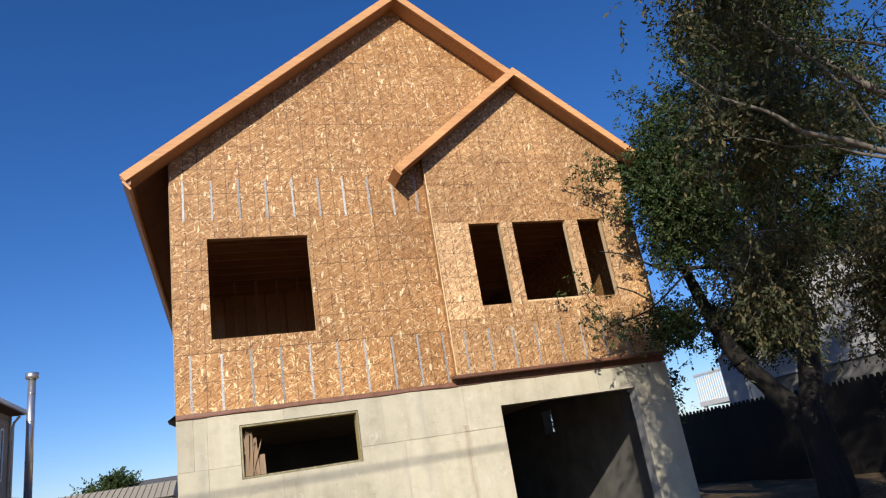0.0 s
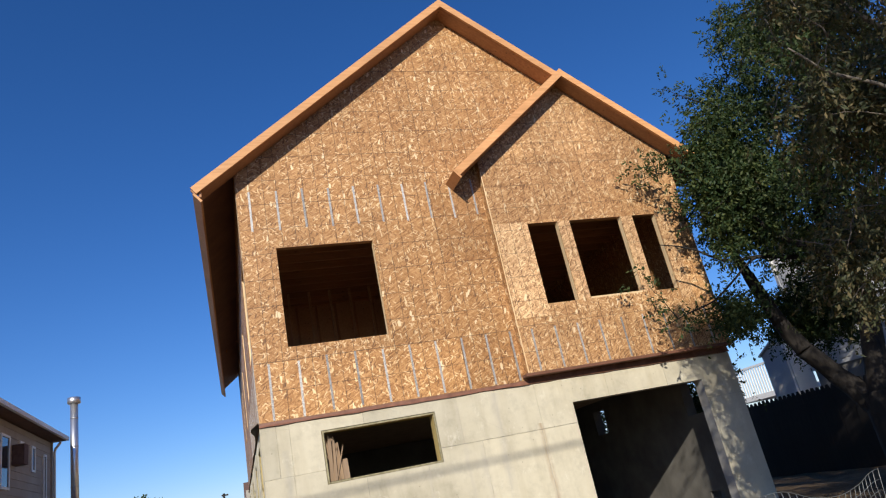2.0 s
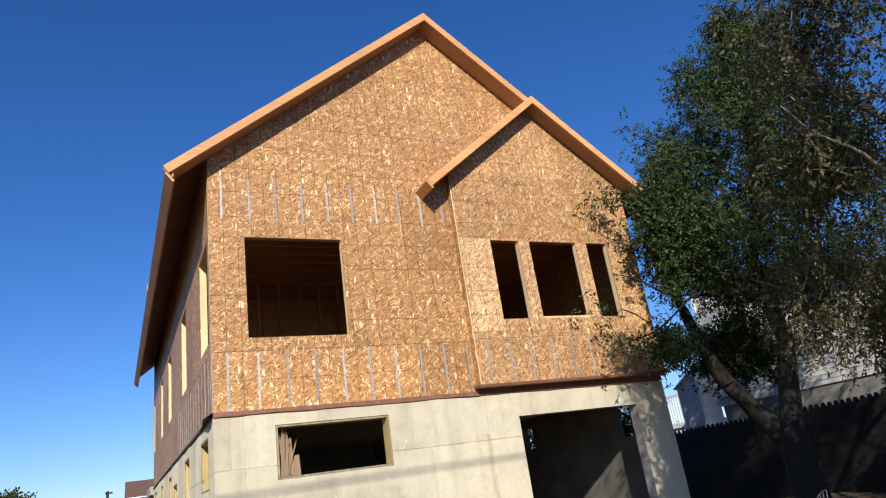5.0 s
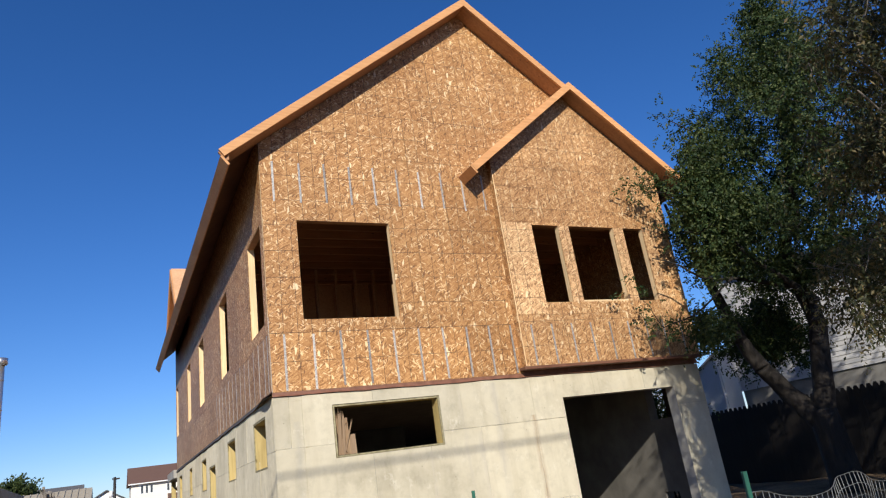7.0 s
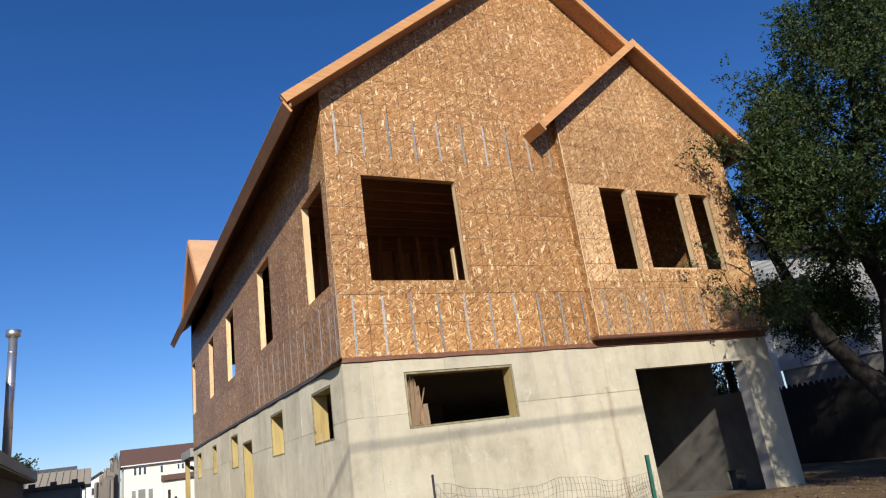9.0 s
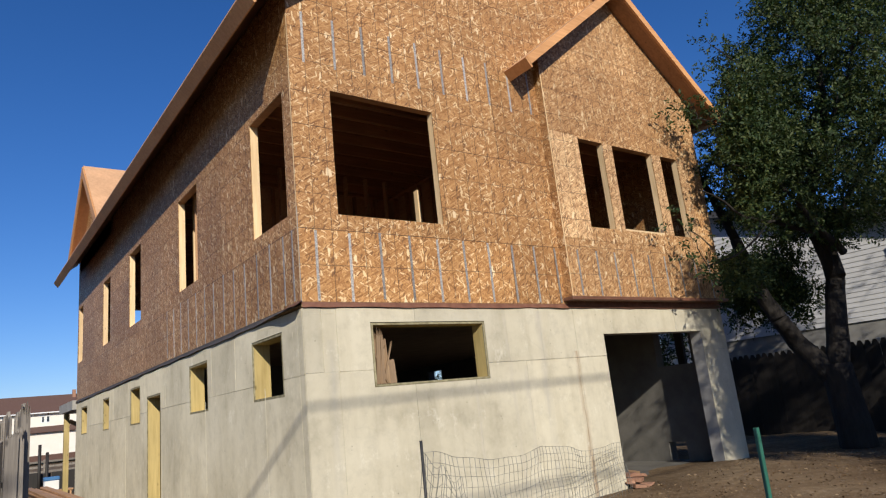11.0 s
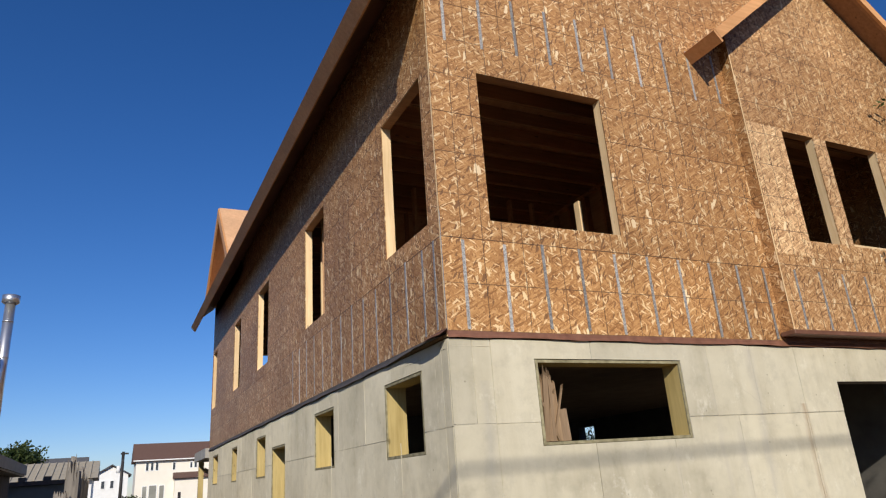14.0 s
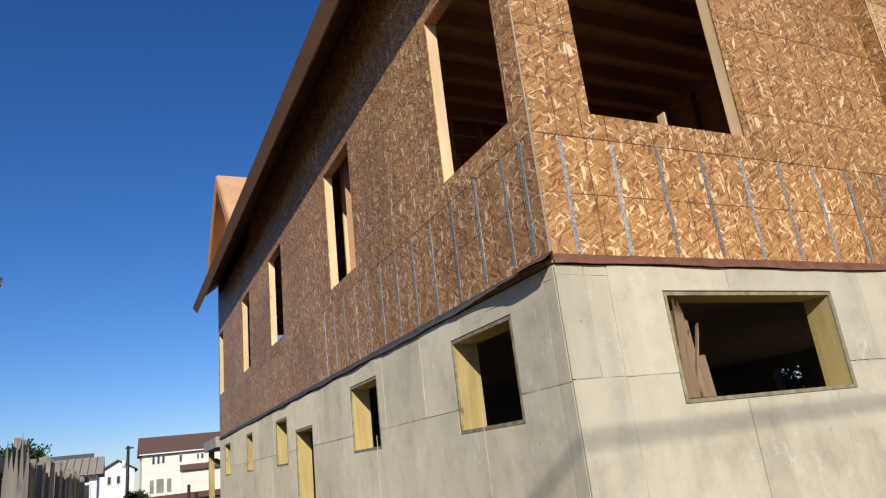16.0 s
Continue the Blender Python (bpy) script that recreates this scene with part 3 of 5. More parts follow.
for a, b, c, d in PALE:
    part("strand_board_panel", solid([[(a + 0.002, c + 0.002), (b, c + 0.002), (b, d - 0.002), (a + 0.002, d - 0.002)]], lambda u, v, e: (u, BY + e, v), OSB_T), OSB_PALE, w_bump, "paler strand board offcut")
boxes("bay_return", OSB, w_bump, (BX0, BX0 + OSB_T, BY + 0.0125, -0.001, 2.785, 6.4))
boxes("corner_strip", STUD, w_bump, (BX0 - 0.003, BX0 + 0.012, BY - 0.003, BY - 0.0005, 2.79, 6.25))
boxes("window_sill", STUD, w_bump, (5.385, 6.385, BY + 0.013, 0.1, 3.834, 3.862), label="pale bare lumber sill")
w_side = boxes("side_wall", STUD, house, (0.014, 0.15, 0.15, DEP, 2.655, 2.69), (0.014, 0.15, 0.15, DEP, 6.2, 6.24), label="long strand board side wall with five tall window openings")
osb_panels(w_side, [OSB_T] + [2.44 * k for k in range(1, 6)] + [DEP], (2.69, 3.51, 4.73, 5.95, 6.56), SIDE_W, [], lambda u, v, d: (d, u, v))
frame_studs(w_side, frange(0.19, DEP, 0.4064), 2.66, lambda u: 6.2, SIDE_W, lambda u, v, d: (0.0125 + d, u, v))
w_right = wall_mesh("side_wall", [(0.014, DEP, 2.65, 6.54)], [(8.6, 9.4, 3.7, 5.2)], [], lambda u, v, d: (WID - d, u, v), 0.15, OSB, house)
w_rear = wall_mesh("rear_wall", [(0.15, WID - 0.15, 2.65, 9.7)], [(1.0, 1.9, 3.3, 5.2)], [top_l, top_r], lambda u, v, d: (u, DEP - d, v), 0.15, OSB, house)

# Galvanized ties over the floor line and the plate line.
tie_bm = bmesh.new()
box(tie_bm, -0.0155, 0.0155, -0.004, -0.0005, 0.0, 0.78)
TIE = mesh_of(tie_bm, "metal_strap", ZINC)
tie_bm = bmesh.new()
box(tie_bm, -0.0155, 0.0155, -0.004, -0.0005, 0.0, 0.66)
TIE_UP = mesh_of(tie_bm, "metal_strap", ZINC)


def tie(parent, me, x, y, z, turn=0.0):
    ob = new("metal_strap", me)
    ob.parent = parent
    ob.matrix_basis = pose(x, y, z, random.uniform(-0.2, 0.2), random.uniform(-0.6, 0.6), turn)


for k in range(10):
    tie(w_front, TIE, 0.205 + 0.4085 * k, 0, 2.725 + random.uniform(-0.02, 0.02))
    tie(w_front, TIE_UP, 0.19 + 0.403 * k, 0, 5.52 + random.uniform(-0.02, 0.02))
for k in range(9):
    tie(w_bump, TIE_UP, 4.19 + 0.4064 * k, BY, 2.70 + 0.1)
for y in [0.16, 0.40] + frange(0.79, 5.4, 0.4064):
    tie(w_side, TIE, 0.0, y, 2.725 + random.uniform(-0.02, 0.02), -90)
boxes("corner_flashing", ZINC, w_front, (-0.003, 0.006, -0.003, -0.0005, 2.70, 3.75))

# Membrane strip at the foot of the board walls.
def membrane(parent, length, to3, lo, hi, amp, material, flap=0.0):
    bm = bmesh.new()
    n = int(length / 0.06)
    rows = []
    for k in range(n + 1):
        u = length * k / n
        w = noise.noise((u * 1.7, lo, 3.1)) * amp + noise.noise((u * 6.0, lo, 9.1)) * amp * 0.3
        out = 0.014 + 0.012 * noise.noise((u * 2.3, 7.0, lo)) + flap * math.exp(-((u - 0.22) / 0.55) ** 2) * (0.9 + 0.3 * noise.noise((u * 7.0, 2.0, 1.0)))
        rows.append([bm.verts.new(to3(u, hi, 0.006)), bm.verts.new(to3(u, (hi + lo) / 2, 0.010)), bm.verts.new(to3(u, lo + w, 0.012 + out)), bm.verts.new(to3(u, lo + w + 0.004, 0.004 + out)), bm.verts.new(to3(u, hi - 0.003, 0.001))])
    for a, b in zip(rows, rows[1:]):
        for j in range(4):
            bm.faces.new([a[j], b[j], b[j + 1], a[j + 1]])
    return part("flashing_strip", bm, material, parent, "wavy dark membrane flashing")


membrane(w_front, BX0 + 0.02, lambda u, v, d: (u, -d, v), 2.64, 2.70, 0.016, MEMBRANE)
membrane(w_side, DEP, lambda u, v, d: (-d, u, v), 2.640, 2.70, 0.02, TAR, 0.085)
membrane(w_side, 0.34, lambda u, v, d: (-d - 0.004, u - 0.03, v + 0.006), 2.646, 2.71, 0.012, MEMBRANE, 0.085)
membrane(w_front, WID - BX0 - 0.02, lambda u, v, d: (BX0 + 0.02 + u, -d, v), 2.64, 2.735, 0.012, MEMBRANE)
boxes("bay_ledge", MEMBRANE, w_bump, (BX0 - 0.06, BX1, BY - 0.05, -0.016, 2.735, 2.783), label="dark reddish ledge board under the bay", bevel=0.004)

# Floor decks and slab.
FLOOR = make_plain("dusty_floor_deck", (0.30, 0.20, 0.12), (0.42, 0.30, 0.19), 4, 0.9)
boxes("floor_deck", FLOOR, house, (T + 0.02, WID - T - 0.02, T + 0.02, DEP - T - 0.02, 2.60, 2.645))
boxes("basement_slab", SHADE_CONCRETE, house, (T + 0.02, WID - T - 0.02, 0.0, DEP - T - 0.02, 0.02, 0.14))

# Roof: sheathing, rafters, fascia and rake boards.
def slope(name, x_eave, x_ridge, y0, y1, lift, material, parent, label="", thick=0.018):
    """One roof slope between its eave and its ridge line."""
    bm = bmesh.new()
    zr = RIDGE_Z - PITCH * abs(x_ridge - RIDGE_X) + lift
    ze = RIDGE_Z - PITCH * abs(x_eave - RIDGE_X) + lift
    v = [bm.verts.new(p) for p in ((x_eave, y0, ze), (x_ridge, y0, zr), (x_ridge, y1, zr), (x_eave, y1, ze), (x_eave, y0, ze - thick / COSP), (x_ridge, y0, zr - thick / COSP), (x_ridge, y1, zr - thick / COSP), (x_eave, y1, ze - thick / COSP))]
    for f in ((0, 1, 2, 3), (7, 6, 5, 4), (0, 4, 5, 1), (1, 5, 6, 2), (2, 6, 7, 3), (3, 7, 4, 0)):
        bm.faces.new([v[k] for k in f])
    return part(name, bm, material, parent, label)


# Reddish boards, darkened in colour to hold the shade under the eaves.
SOFFIT = make_plain("shade_toned_red_soffit", (0.15, 0.07, 0.045), (0.22, 0.11, 0.07), 3, 0.7)
roof = slope("roof_deck", -0.53, RIDGE_X, FRONT, REAR, 0.0, DECK, house, "bare roof sheathing on a steep gable roof")
slope("soffit", -0.515, -0.002, FRONT + 0.04, REAR - 0.002, -0.028, SOFFIT, house, "reddish soffit boards darkened for eave shade", 0.01)
slope("soffit", EAVE_R - 0.005, WID + 0.002, FRONT + 0.04, REAR - 0.002, -0.028, SOFFIT, house, "reddish soffit boards darkened for eave shade", 0.01)
slope("roof_deck", EAVE_R, RIDGE_X, 0.0, REAR, 0.0, DECK, house)
slope("roof_deck", BAPEX_X - 0.1, RIDGE_X, FRONT, 0.0, 0.0, DECK, house)
BLIFT = BAPEX_Z - roof_z(BAPEX_X)
bay_roof = slope("bay_roof_deck", EAVE_R, BAPEX_X, BFRONT, 0.0, BLIFT, DECK, house)
bm = bmesh.new()
xl = 2 * BAPEX_X - EAVE_R
zl = BAPEX_Z - PITCH * (BAPEX_X - xl)
prism(bm, [(xl, zl), (BAPEX_X, BAPEX_Z), (BAPEX_X, BAPEX_Z - 0.023), (xl, zl - 0.023)], lambda u, v, d: (u, BFRONT + d, v), -BFRONT - 0.001)
part("bay_roof_deck", bm, DECK, house)

RH = 0.125


def rafter(parent, x_eave, x_ridge, za, y, name="rafter", material=None, w=0.038, h=RH):
    """A sloping board under the roof sheathing: square cut at the eave, plumb at the ridge."""
    bm = bmesh.new()
    s = 1 if x_ridge > x_eave else -1
    ze = za - PITCH * abs(x_ridge - x_eave)
    prism(bm, [(x_eave, ze), (x_ridge, za), (x_ridge, za - h / COSP), (x_eave + s * h * PITCH * COSP, ze - h * COSP)], lambda a, b, d: (a, y + d, b), w)
    return part(name, bm, material or RAFTER, parent)


for y in [k * 0.6096 for k in range(1, 24)] + [REAR - 0.05]:
    rafter(roof, 0.16, RIDGE_X - 0.02, RIDGE_Z - 0.026, y, h=0.184)
    rafter(roof, WID - 0.16, RIDGE_X + 0.02, RIDGE_Z - 0.026, y, h=0.184)


def rake(x_eave, x_ridge, z_ridge, y, lab):
    ob = rafter(house, x_eave, x_ridge, z_ridge + 0.004, y, "rake_board", FASCIA, 0.038, RH)
    tagged(ob, lab)
    rafter(house, x_eave, x_ridge, z_ridge - 0.022, y + 0.040, "rake_board", RAFTER, 0.038, RH - 0.02)


rake(EAVE_L, RIDGE_X, RIDGE_Z, FRONT - 0.040, "orange cedar rake board")
rake(BAPEX_X + 0.16, RIDGE_X, RIDGE_Z, FRONT - 0.040, "orange cedar rake board")
rake(xl, BAPEX_X, BAPEX_Z, BFRONT - 0.040, "orange cedar rake board of the bay")
rake(EAVE_R, BAPEX_X, BAPEX_Z, BFRONT - 0.040, "orange cedar rake board of the bay")
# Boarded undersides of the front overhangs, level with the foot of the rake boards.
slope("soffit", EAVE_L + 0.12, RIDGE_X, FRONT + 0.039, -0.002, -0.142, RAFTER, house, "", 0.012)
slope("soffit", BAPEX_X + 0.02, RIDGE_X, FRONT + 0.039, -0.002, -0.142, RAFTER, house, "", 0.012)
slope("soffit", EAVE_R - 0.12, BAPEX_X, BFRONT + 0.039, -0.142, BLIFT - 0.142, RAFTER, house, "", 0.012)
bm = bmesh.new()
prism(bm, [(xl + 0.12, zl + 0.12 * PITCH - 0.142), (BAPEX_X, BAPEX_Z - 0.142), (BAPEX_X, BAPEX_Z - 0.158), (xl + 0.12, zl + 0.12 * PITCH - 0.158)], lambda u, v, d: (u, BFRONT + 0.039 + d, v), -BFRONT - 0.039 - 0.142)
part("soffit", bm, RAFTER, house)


def eave_board(x, z, s, y0, y1, lab=""):
    """A fascia set square to the slope along an eave; s: +1 on the left slope, -1 on the right."""
    bm = bmesh.new()
    h, t = 0.165, 0.036
    dx, dz = s * PITCH * COSP, -COSP
    ex, ez = -s * COSP, -PITCH * COSP
    prism(bm, [(x, z), (x + h * dx, z + h * dz), (x + h * dx + t * ex, z + h * dz + t * ez), (x + t * ex, z + t * ez)], lambda a, b, d: (a, y0 + d, b), y1 - y0)
    return part("eave_fascia", bm, FASCIA, house, lab)


eave_board(-0.572, 6.052, 1, FRONT + 0.001, REAR, "long cedar eave fascia")
boxes("sub_fascia", RAFTER, house, (-0.515, -0.48, FRONT + 0.001, REAR, 5.98, 6.165))
eave_board(EAVE_R, roof_z(EAVE_R) - 0.015, -1, BFRONT - 0.038, REAR)
eave_board(xl, zl, 1, BFRONT - 0.038, -0.002)
# Lookouts under the front overhang.
for x in frange(0.0, 3.6, 0.61):
    bm = bmesh.new()
    z = roof_z(x) - 0.024
    beam(bm, (x, FRONT + 0.04, z - 0.05), (x, -0.002, z - 0.05), 0.038, 0.089)
    part("lookout", bm, RAFTER, roof)

# Side gable dormer over the rear half.
dormer = thing("dormer", "", "")
dormer.parent = house
tagged(dormer, "gable dormer with bare orange sheathing")
DY, DZ, DH, DP = 12.23, 8.63, 2.2, 0.95
for s in (-1, 1):
    bm = bmesh.new()
    prism(bm, [(DY, DZ), (DY + s * DH, DZ - DP * DH), (DY + s * DH, DZ - DP * DH - 0.025), (DY, DZ - 0.025)], lambda a, b, d: (-0.30 + d, a, b), 3.3)
    part("dormer_roof", bm, DECK, dormer)
    bm = bmesh.new()
    prism(bm, [(DY, DZ - 0.03), (DY + s * DH, DZ - DP * DH - 0.03), (DY + s * DH, DZ - DP * DH - 0.30), (DY, DZ - 0.30)], lambda a, b, d: (-0.335 + d, a, b), 0.036)
    part("dormer_rake", bm, FASCIA, dormer)
wall_mesh("dormer_wall", [(DY - DH, DY + DH, 6.2, DZ)], [], [(-DP, 1, DZ - DP * DY - 0.03), (DP, 1, DZ + DP * DY - 0.03)], lambda u, v, d: (d, u, v), 0.012, OSB, dormer)

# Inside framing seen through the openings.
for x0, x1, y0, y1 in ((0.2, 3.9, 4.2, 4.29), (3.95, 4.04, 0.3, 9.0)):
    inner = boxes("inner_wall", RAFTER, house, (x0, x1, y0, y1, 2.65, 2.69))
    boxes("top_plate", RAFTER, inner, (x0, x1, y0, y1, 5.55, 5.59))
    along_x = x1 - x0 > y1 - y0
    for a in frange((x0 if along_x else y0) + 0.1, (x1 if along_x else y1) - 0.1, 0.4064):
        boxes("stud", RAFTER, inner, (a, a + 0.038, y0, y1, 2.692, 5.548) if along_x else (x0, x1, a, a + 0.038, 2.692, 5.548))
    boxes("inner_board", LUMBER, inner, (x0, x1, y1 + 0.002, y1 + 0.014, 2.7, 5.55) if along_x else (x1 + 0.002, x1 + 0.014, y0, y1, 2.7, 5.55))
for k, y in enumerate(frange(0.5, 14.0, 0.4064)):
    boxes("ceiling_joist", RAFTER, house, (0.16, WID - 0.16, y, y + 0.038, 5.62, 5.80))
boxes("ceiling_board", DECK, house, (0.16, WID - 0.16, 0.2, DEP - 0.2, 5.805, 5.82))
for x, y, z in ((2.40, 1.1, 4.57), (2.12, 1.05, 3.95)):
    boxes("stud", STUD, house, (x, x + 0.038, y, y + 0.09, 2.65, z))
boxes("basement_partition", SHADE_CONCRETE, house, (0.3, 4.3, 6.0, 6.15, 0.14, 2.59))

# Stud partition inside, a little way behind the front windows.
for x in frange(0.5, 3.7, 0.406):
    boxes("stud", LUMBER, house, (x, x + 0.038, 3.40, 3.49, 2.65, 5.60))
boxes("stud", STUD, house, (0.32, 0.41, 4.80, 4.84, 2.65, 5.60))

# Rear porch roof on posts.
porch = thing("rear_porch", "unfinished rear porch with grey roof edge on timber posts", "porch", at=(0, 0, 0))
boxes("porch_roof", SLAB, porch, (-0.10, 6.0, DEP + 0.01, 17.2, 2.47, 2.72))
for x, y in ((0.08, 17.0), (3.0, 17.0), (5.8, 17.0)):
    boxes("porch_post", BUCK, porch, (x - 0.07, x + 0.07, y - 0.07, y + 0.07, -0.3, 2.469))
bm = bmesh.new()
beam(bm, (0.15, 16.98, 2.25), (1.1, 16.98, 1.75), 0.05, 0.12)
part("porch_brace", bm, LUMBER, porch)

# ---- ground ----
def ground_z(x, y):
    z = 0.10 + 0.05 * noise.noise((x * 0.5, y * 0.5, 0.0)) + 0.025 * noise.noise((x * 1.9, y * 1.9, 5.0))
    z += 0.10 * math.exp(-((x - 6.5) ** 2 + (y + 1.2) ** 2) / 6.0)
    z -= 0.07 * min(1.0, max(0.0, (y - 6.0) / 9.0)) + 0.23 * min(1.0, max(0.0, (y - 15.5) / 3.5))
    return z


bm = bmesh.new()
xs = [-900, -300, -90, -40, -20, -12] + frange(-8, 16, 0.35) + [20, 28, 45, 90, 300, 900]
ys = [-900, -300, -90, -40, -22] + frange(-14, 18, 0.35) + [22, 30, 45, 90, 300, 900]
grid = [[bm.verts.new((x, y, ground_z(x, y))) for x in xs] for y in ys]
for r, s in zip(grid, grid[1:]):
    for j in range(len(xs) - 1):
        f = bm.faces.new([r[j], r[j + 1], s[j + 1], s[j]])
        f.smooth = True
ground = part("ground", bm, EARTH)
tagged(ground, "dry trampled bare earth with scattered leaves", "ground", kind="structure")


# ---- neighbours and yard ----
def lap_wall(name, material, parent, u0, u1, z0, z1, step, to3, label=""):
    """Lapped siding: each course a part, leaning out at its foot."""
    z = z0
    while z < z1 - 0.01:
        h = min(step, z1 - z)
        bm = bmesh.new()
        r = [bm.verts.new(to3(u, v, d)) for u in (u0, u1) for v, d in ((z, 0.016), (z + h, 0.004), (z + h, -0.02), (z, -0.02))]
        for f in ((0, 1, 5, 4), (1, 2, 6, 5), (2, 3, 7, 6), (3, 0, 4, 7), (3, 2, 1, 0), (4, 5, 6, 7)):
            bm.faces.new([r[k] for k in f])
        part("siding_course", bm, material, parent)
        z += step


def window(parent, u0, u1, z0, z1, to3, frame_mat=None, t=0.06, pane=None):
    w = thing("window", "", "")
    w.parent = parent
    bm = bmesh.new()
    for a, b, c, d in ((u0, u0 + t, z0, z1), (u1 - t, u1, z0, z1), (u0 + t, u1 - t, z0, z0 + t), (u0 + t, u1 - t, z1 - t, z1)):
        prism(bm, [(a, c), (b, c), (b, d), (a, d)], lambda u, v, e: to3(u, v, 0.05 - e), 0.07)
    part("window_frame", bm, frame_mat or WHITE, w)
    bm = bmesh.new()
    prism(bm, [(u0 + t, z0 + t), (u1 - t, z0 + t), (u1 - t, z1 - t), (u0 + t, z1 - t)], lambda u, v, e: to3(u, v, 0.028 - e), 0.012)
    part("pane", bm, pane or GLASS, w)


# Neighbour with tan lap siding.
nb = thing("neighbour_house", "two-storey neighbour house with tan lap siding", "house")
boxes("house_core", TANSIDE, nb, (-13.0, -5.69, 4.0, 14.2, -0.3, 5.15))
east = lambda u, v, d: (-5.65 + d, u, v)
lap = part("side_siding", bmesh.new(), TANSIDE, nb)
lap_wall("siding", TANSIDE, lap, 4.0, 14.22, 2.2, 5.15, 0.2, east)
for a, b, c, d in ((9.3, 10.0, 3.5, 4.8), (10.85, 11.2, 4.2, 4.8), (11.95, 12.3, 4.1, 4.8), (13.2, 13.5, 3.2, 4.7)):
    window(nb, a, b, c, d, east)
boxes("window_unit", BROWNROOF, nb, (-5.66, -5.36, 10.25, 10.62, 4.12, 4.62))
boxes("corner_board", TANSIDE, nb, (-5.66, -5.60, 14.10, 14.22, 2.2, 5.15))
bm = bmesh.new()
prism(bm, [(-5.3, 5.2), (-5.3, 5.33), (-9.4, 6.9), (-13.4, 5.33), (-13.4, 5.2)], lambda u, v, d: (u, 3.6 + d, v), 10.95)
part("roof", bm, BROWNROOF, nb)
bm = bmesh.new()
tube(bm, [(-5.4, 14.3, 5.15), (-5.55, 14.3, 4.97), (-5.58, 14.3, 4.85), (-5.58, 14.3, 2.5)], [0.04] * 4, 8)
part("downspout", bm, WHITE, nb)
boxes("gutter", WHITE, nb, (-5.32, -5.22, 3.6, 14.55, 5.2, 5.31))

# Low flat-roofed outbuilding with a flue.
shed = thing("outbuilding", "low flat-roofed outbuilding with pale fascia", "shed")
# Wall colour darkened to stand in for shade on the side towards the yard.
SHADE_WALL = make_plain("shade_toned_wall", (0.055, 0.048, 0.042), (0.105, 0.092, 0.08), 3, 0.9)
boxes("wall", SHADE_WALL, shed, (-5.55, -4.3, 1.0, 13.2, -0.3, 2.2))
boxes("roof", SLAB, shed, (-5.62, -4.05, 0.8, 13.45, 2.21, 2.42))
boxes("fascia", GREYWOOD, shed, (-4.045, -4.02, 0.8, 13.45, 2.24, 2.44))
flue = thing("flue_pipe", "tall shiny steel flue pipe with a collar cap", "chimney", at=(-4.62, 12.23, 2.42))
bm = bmesh.new()
tube(bm, [(0, 0, 0), (0, 0, 3.5)], [0.104, 0.104], 24)
part("pipe", bm, STAINLESS, flue)
for z in (1.1, 2.2, 3.0):
    bm = bmesh.new()
    tube(bm, [(0, 0, z), (0, 0, z + 0.03)], [0.110, 0.110], 24)
    part("joint_band", bm, STAINLESS, flue)
bm = bmesh.new()
tube(bm, [(0, 0, 3.42), (0, 0, 3.45), (0, 0, 3.60), (0, 0, 3.61)], [0.14, 0.175, 0.175, 0.15], 24)
part("cap", bm, STAINLESS, flue)

bs = thing("blue_shed", "weathered blue-grey shed with a dark notched roof edge", "shed")
boxes("wall", BLUEWALL, bs, (-8.0, -3.05, 15.5, 19.0, -0.4, 2.05))
boxes("roof", DARKROOF, bs, (-8.2, -2.95, 15.35, 19.2, 2.06, 2.16))
for k in range(9):
    x = -7.6 + k * 0.54
    boxes("ridge_block", DARKROOF, bs, (x, x + 0.16, 15.4, 15.7, 2.165, 2.26))

tan = thing("tan_roof_house", "low house with a weathered tan roof", "house")
bm = bmesh.new()
prism(bm, [(40, 2.85), (44, 3.95), (48, 2.85)], lambda u, v, d: (-12 + d, u, v), 9.1)
part("roof", bm, TANROOF, tan)
boxes("wall", WHITE, tan, (-11.6, -3.2, 40.6, 47.4, -0.4, 2.84))
window(tan, -4.4, -3.5, 1.4, 2.4, lambda u, v, d: (u, 40.6 - d, v))
for k in range(23):
    bm = bmesh.new()
    x = -11.9 + 0.39 * k
    beam(bm, (x, 40.05, 2.89), (x, 43.95, 3.965), 0.05, 0.05)
    part("roof_rib", bm, TANROOF, tan)


def gable_house(label, x0, x1, y0, y1, z0, ze, zr, wall, roofm):
    """A distant house: walls and a roof whose ridge runs along x."""
    h = thing("distant_house", label, "house")
    boxes("wall", wall, h, (x0, x1, y0, y1, z0, ze))
    bm = bmesh.new()
    ym = (y0 + y1) / 2
    prism(bm, [(y0 - 0.5, ze - 0.1), (ym, zr), (y1 + 0.5, ze - 0.1)], lambda u, v, d: (x0 - 0.4 + d, u, v), x1 - x0 + 0.8)
    part("roof", bm, roofm, h)
    boxes("gutter", WHITE, h, (x0 - 0.4, x1 + 0.4, y0 - 0.62, y0 - 0.5, ze - 0.16, ze - 0.02))
    return h


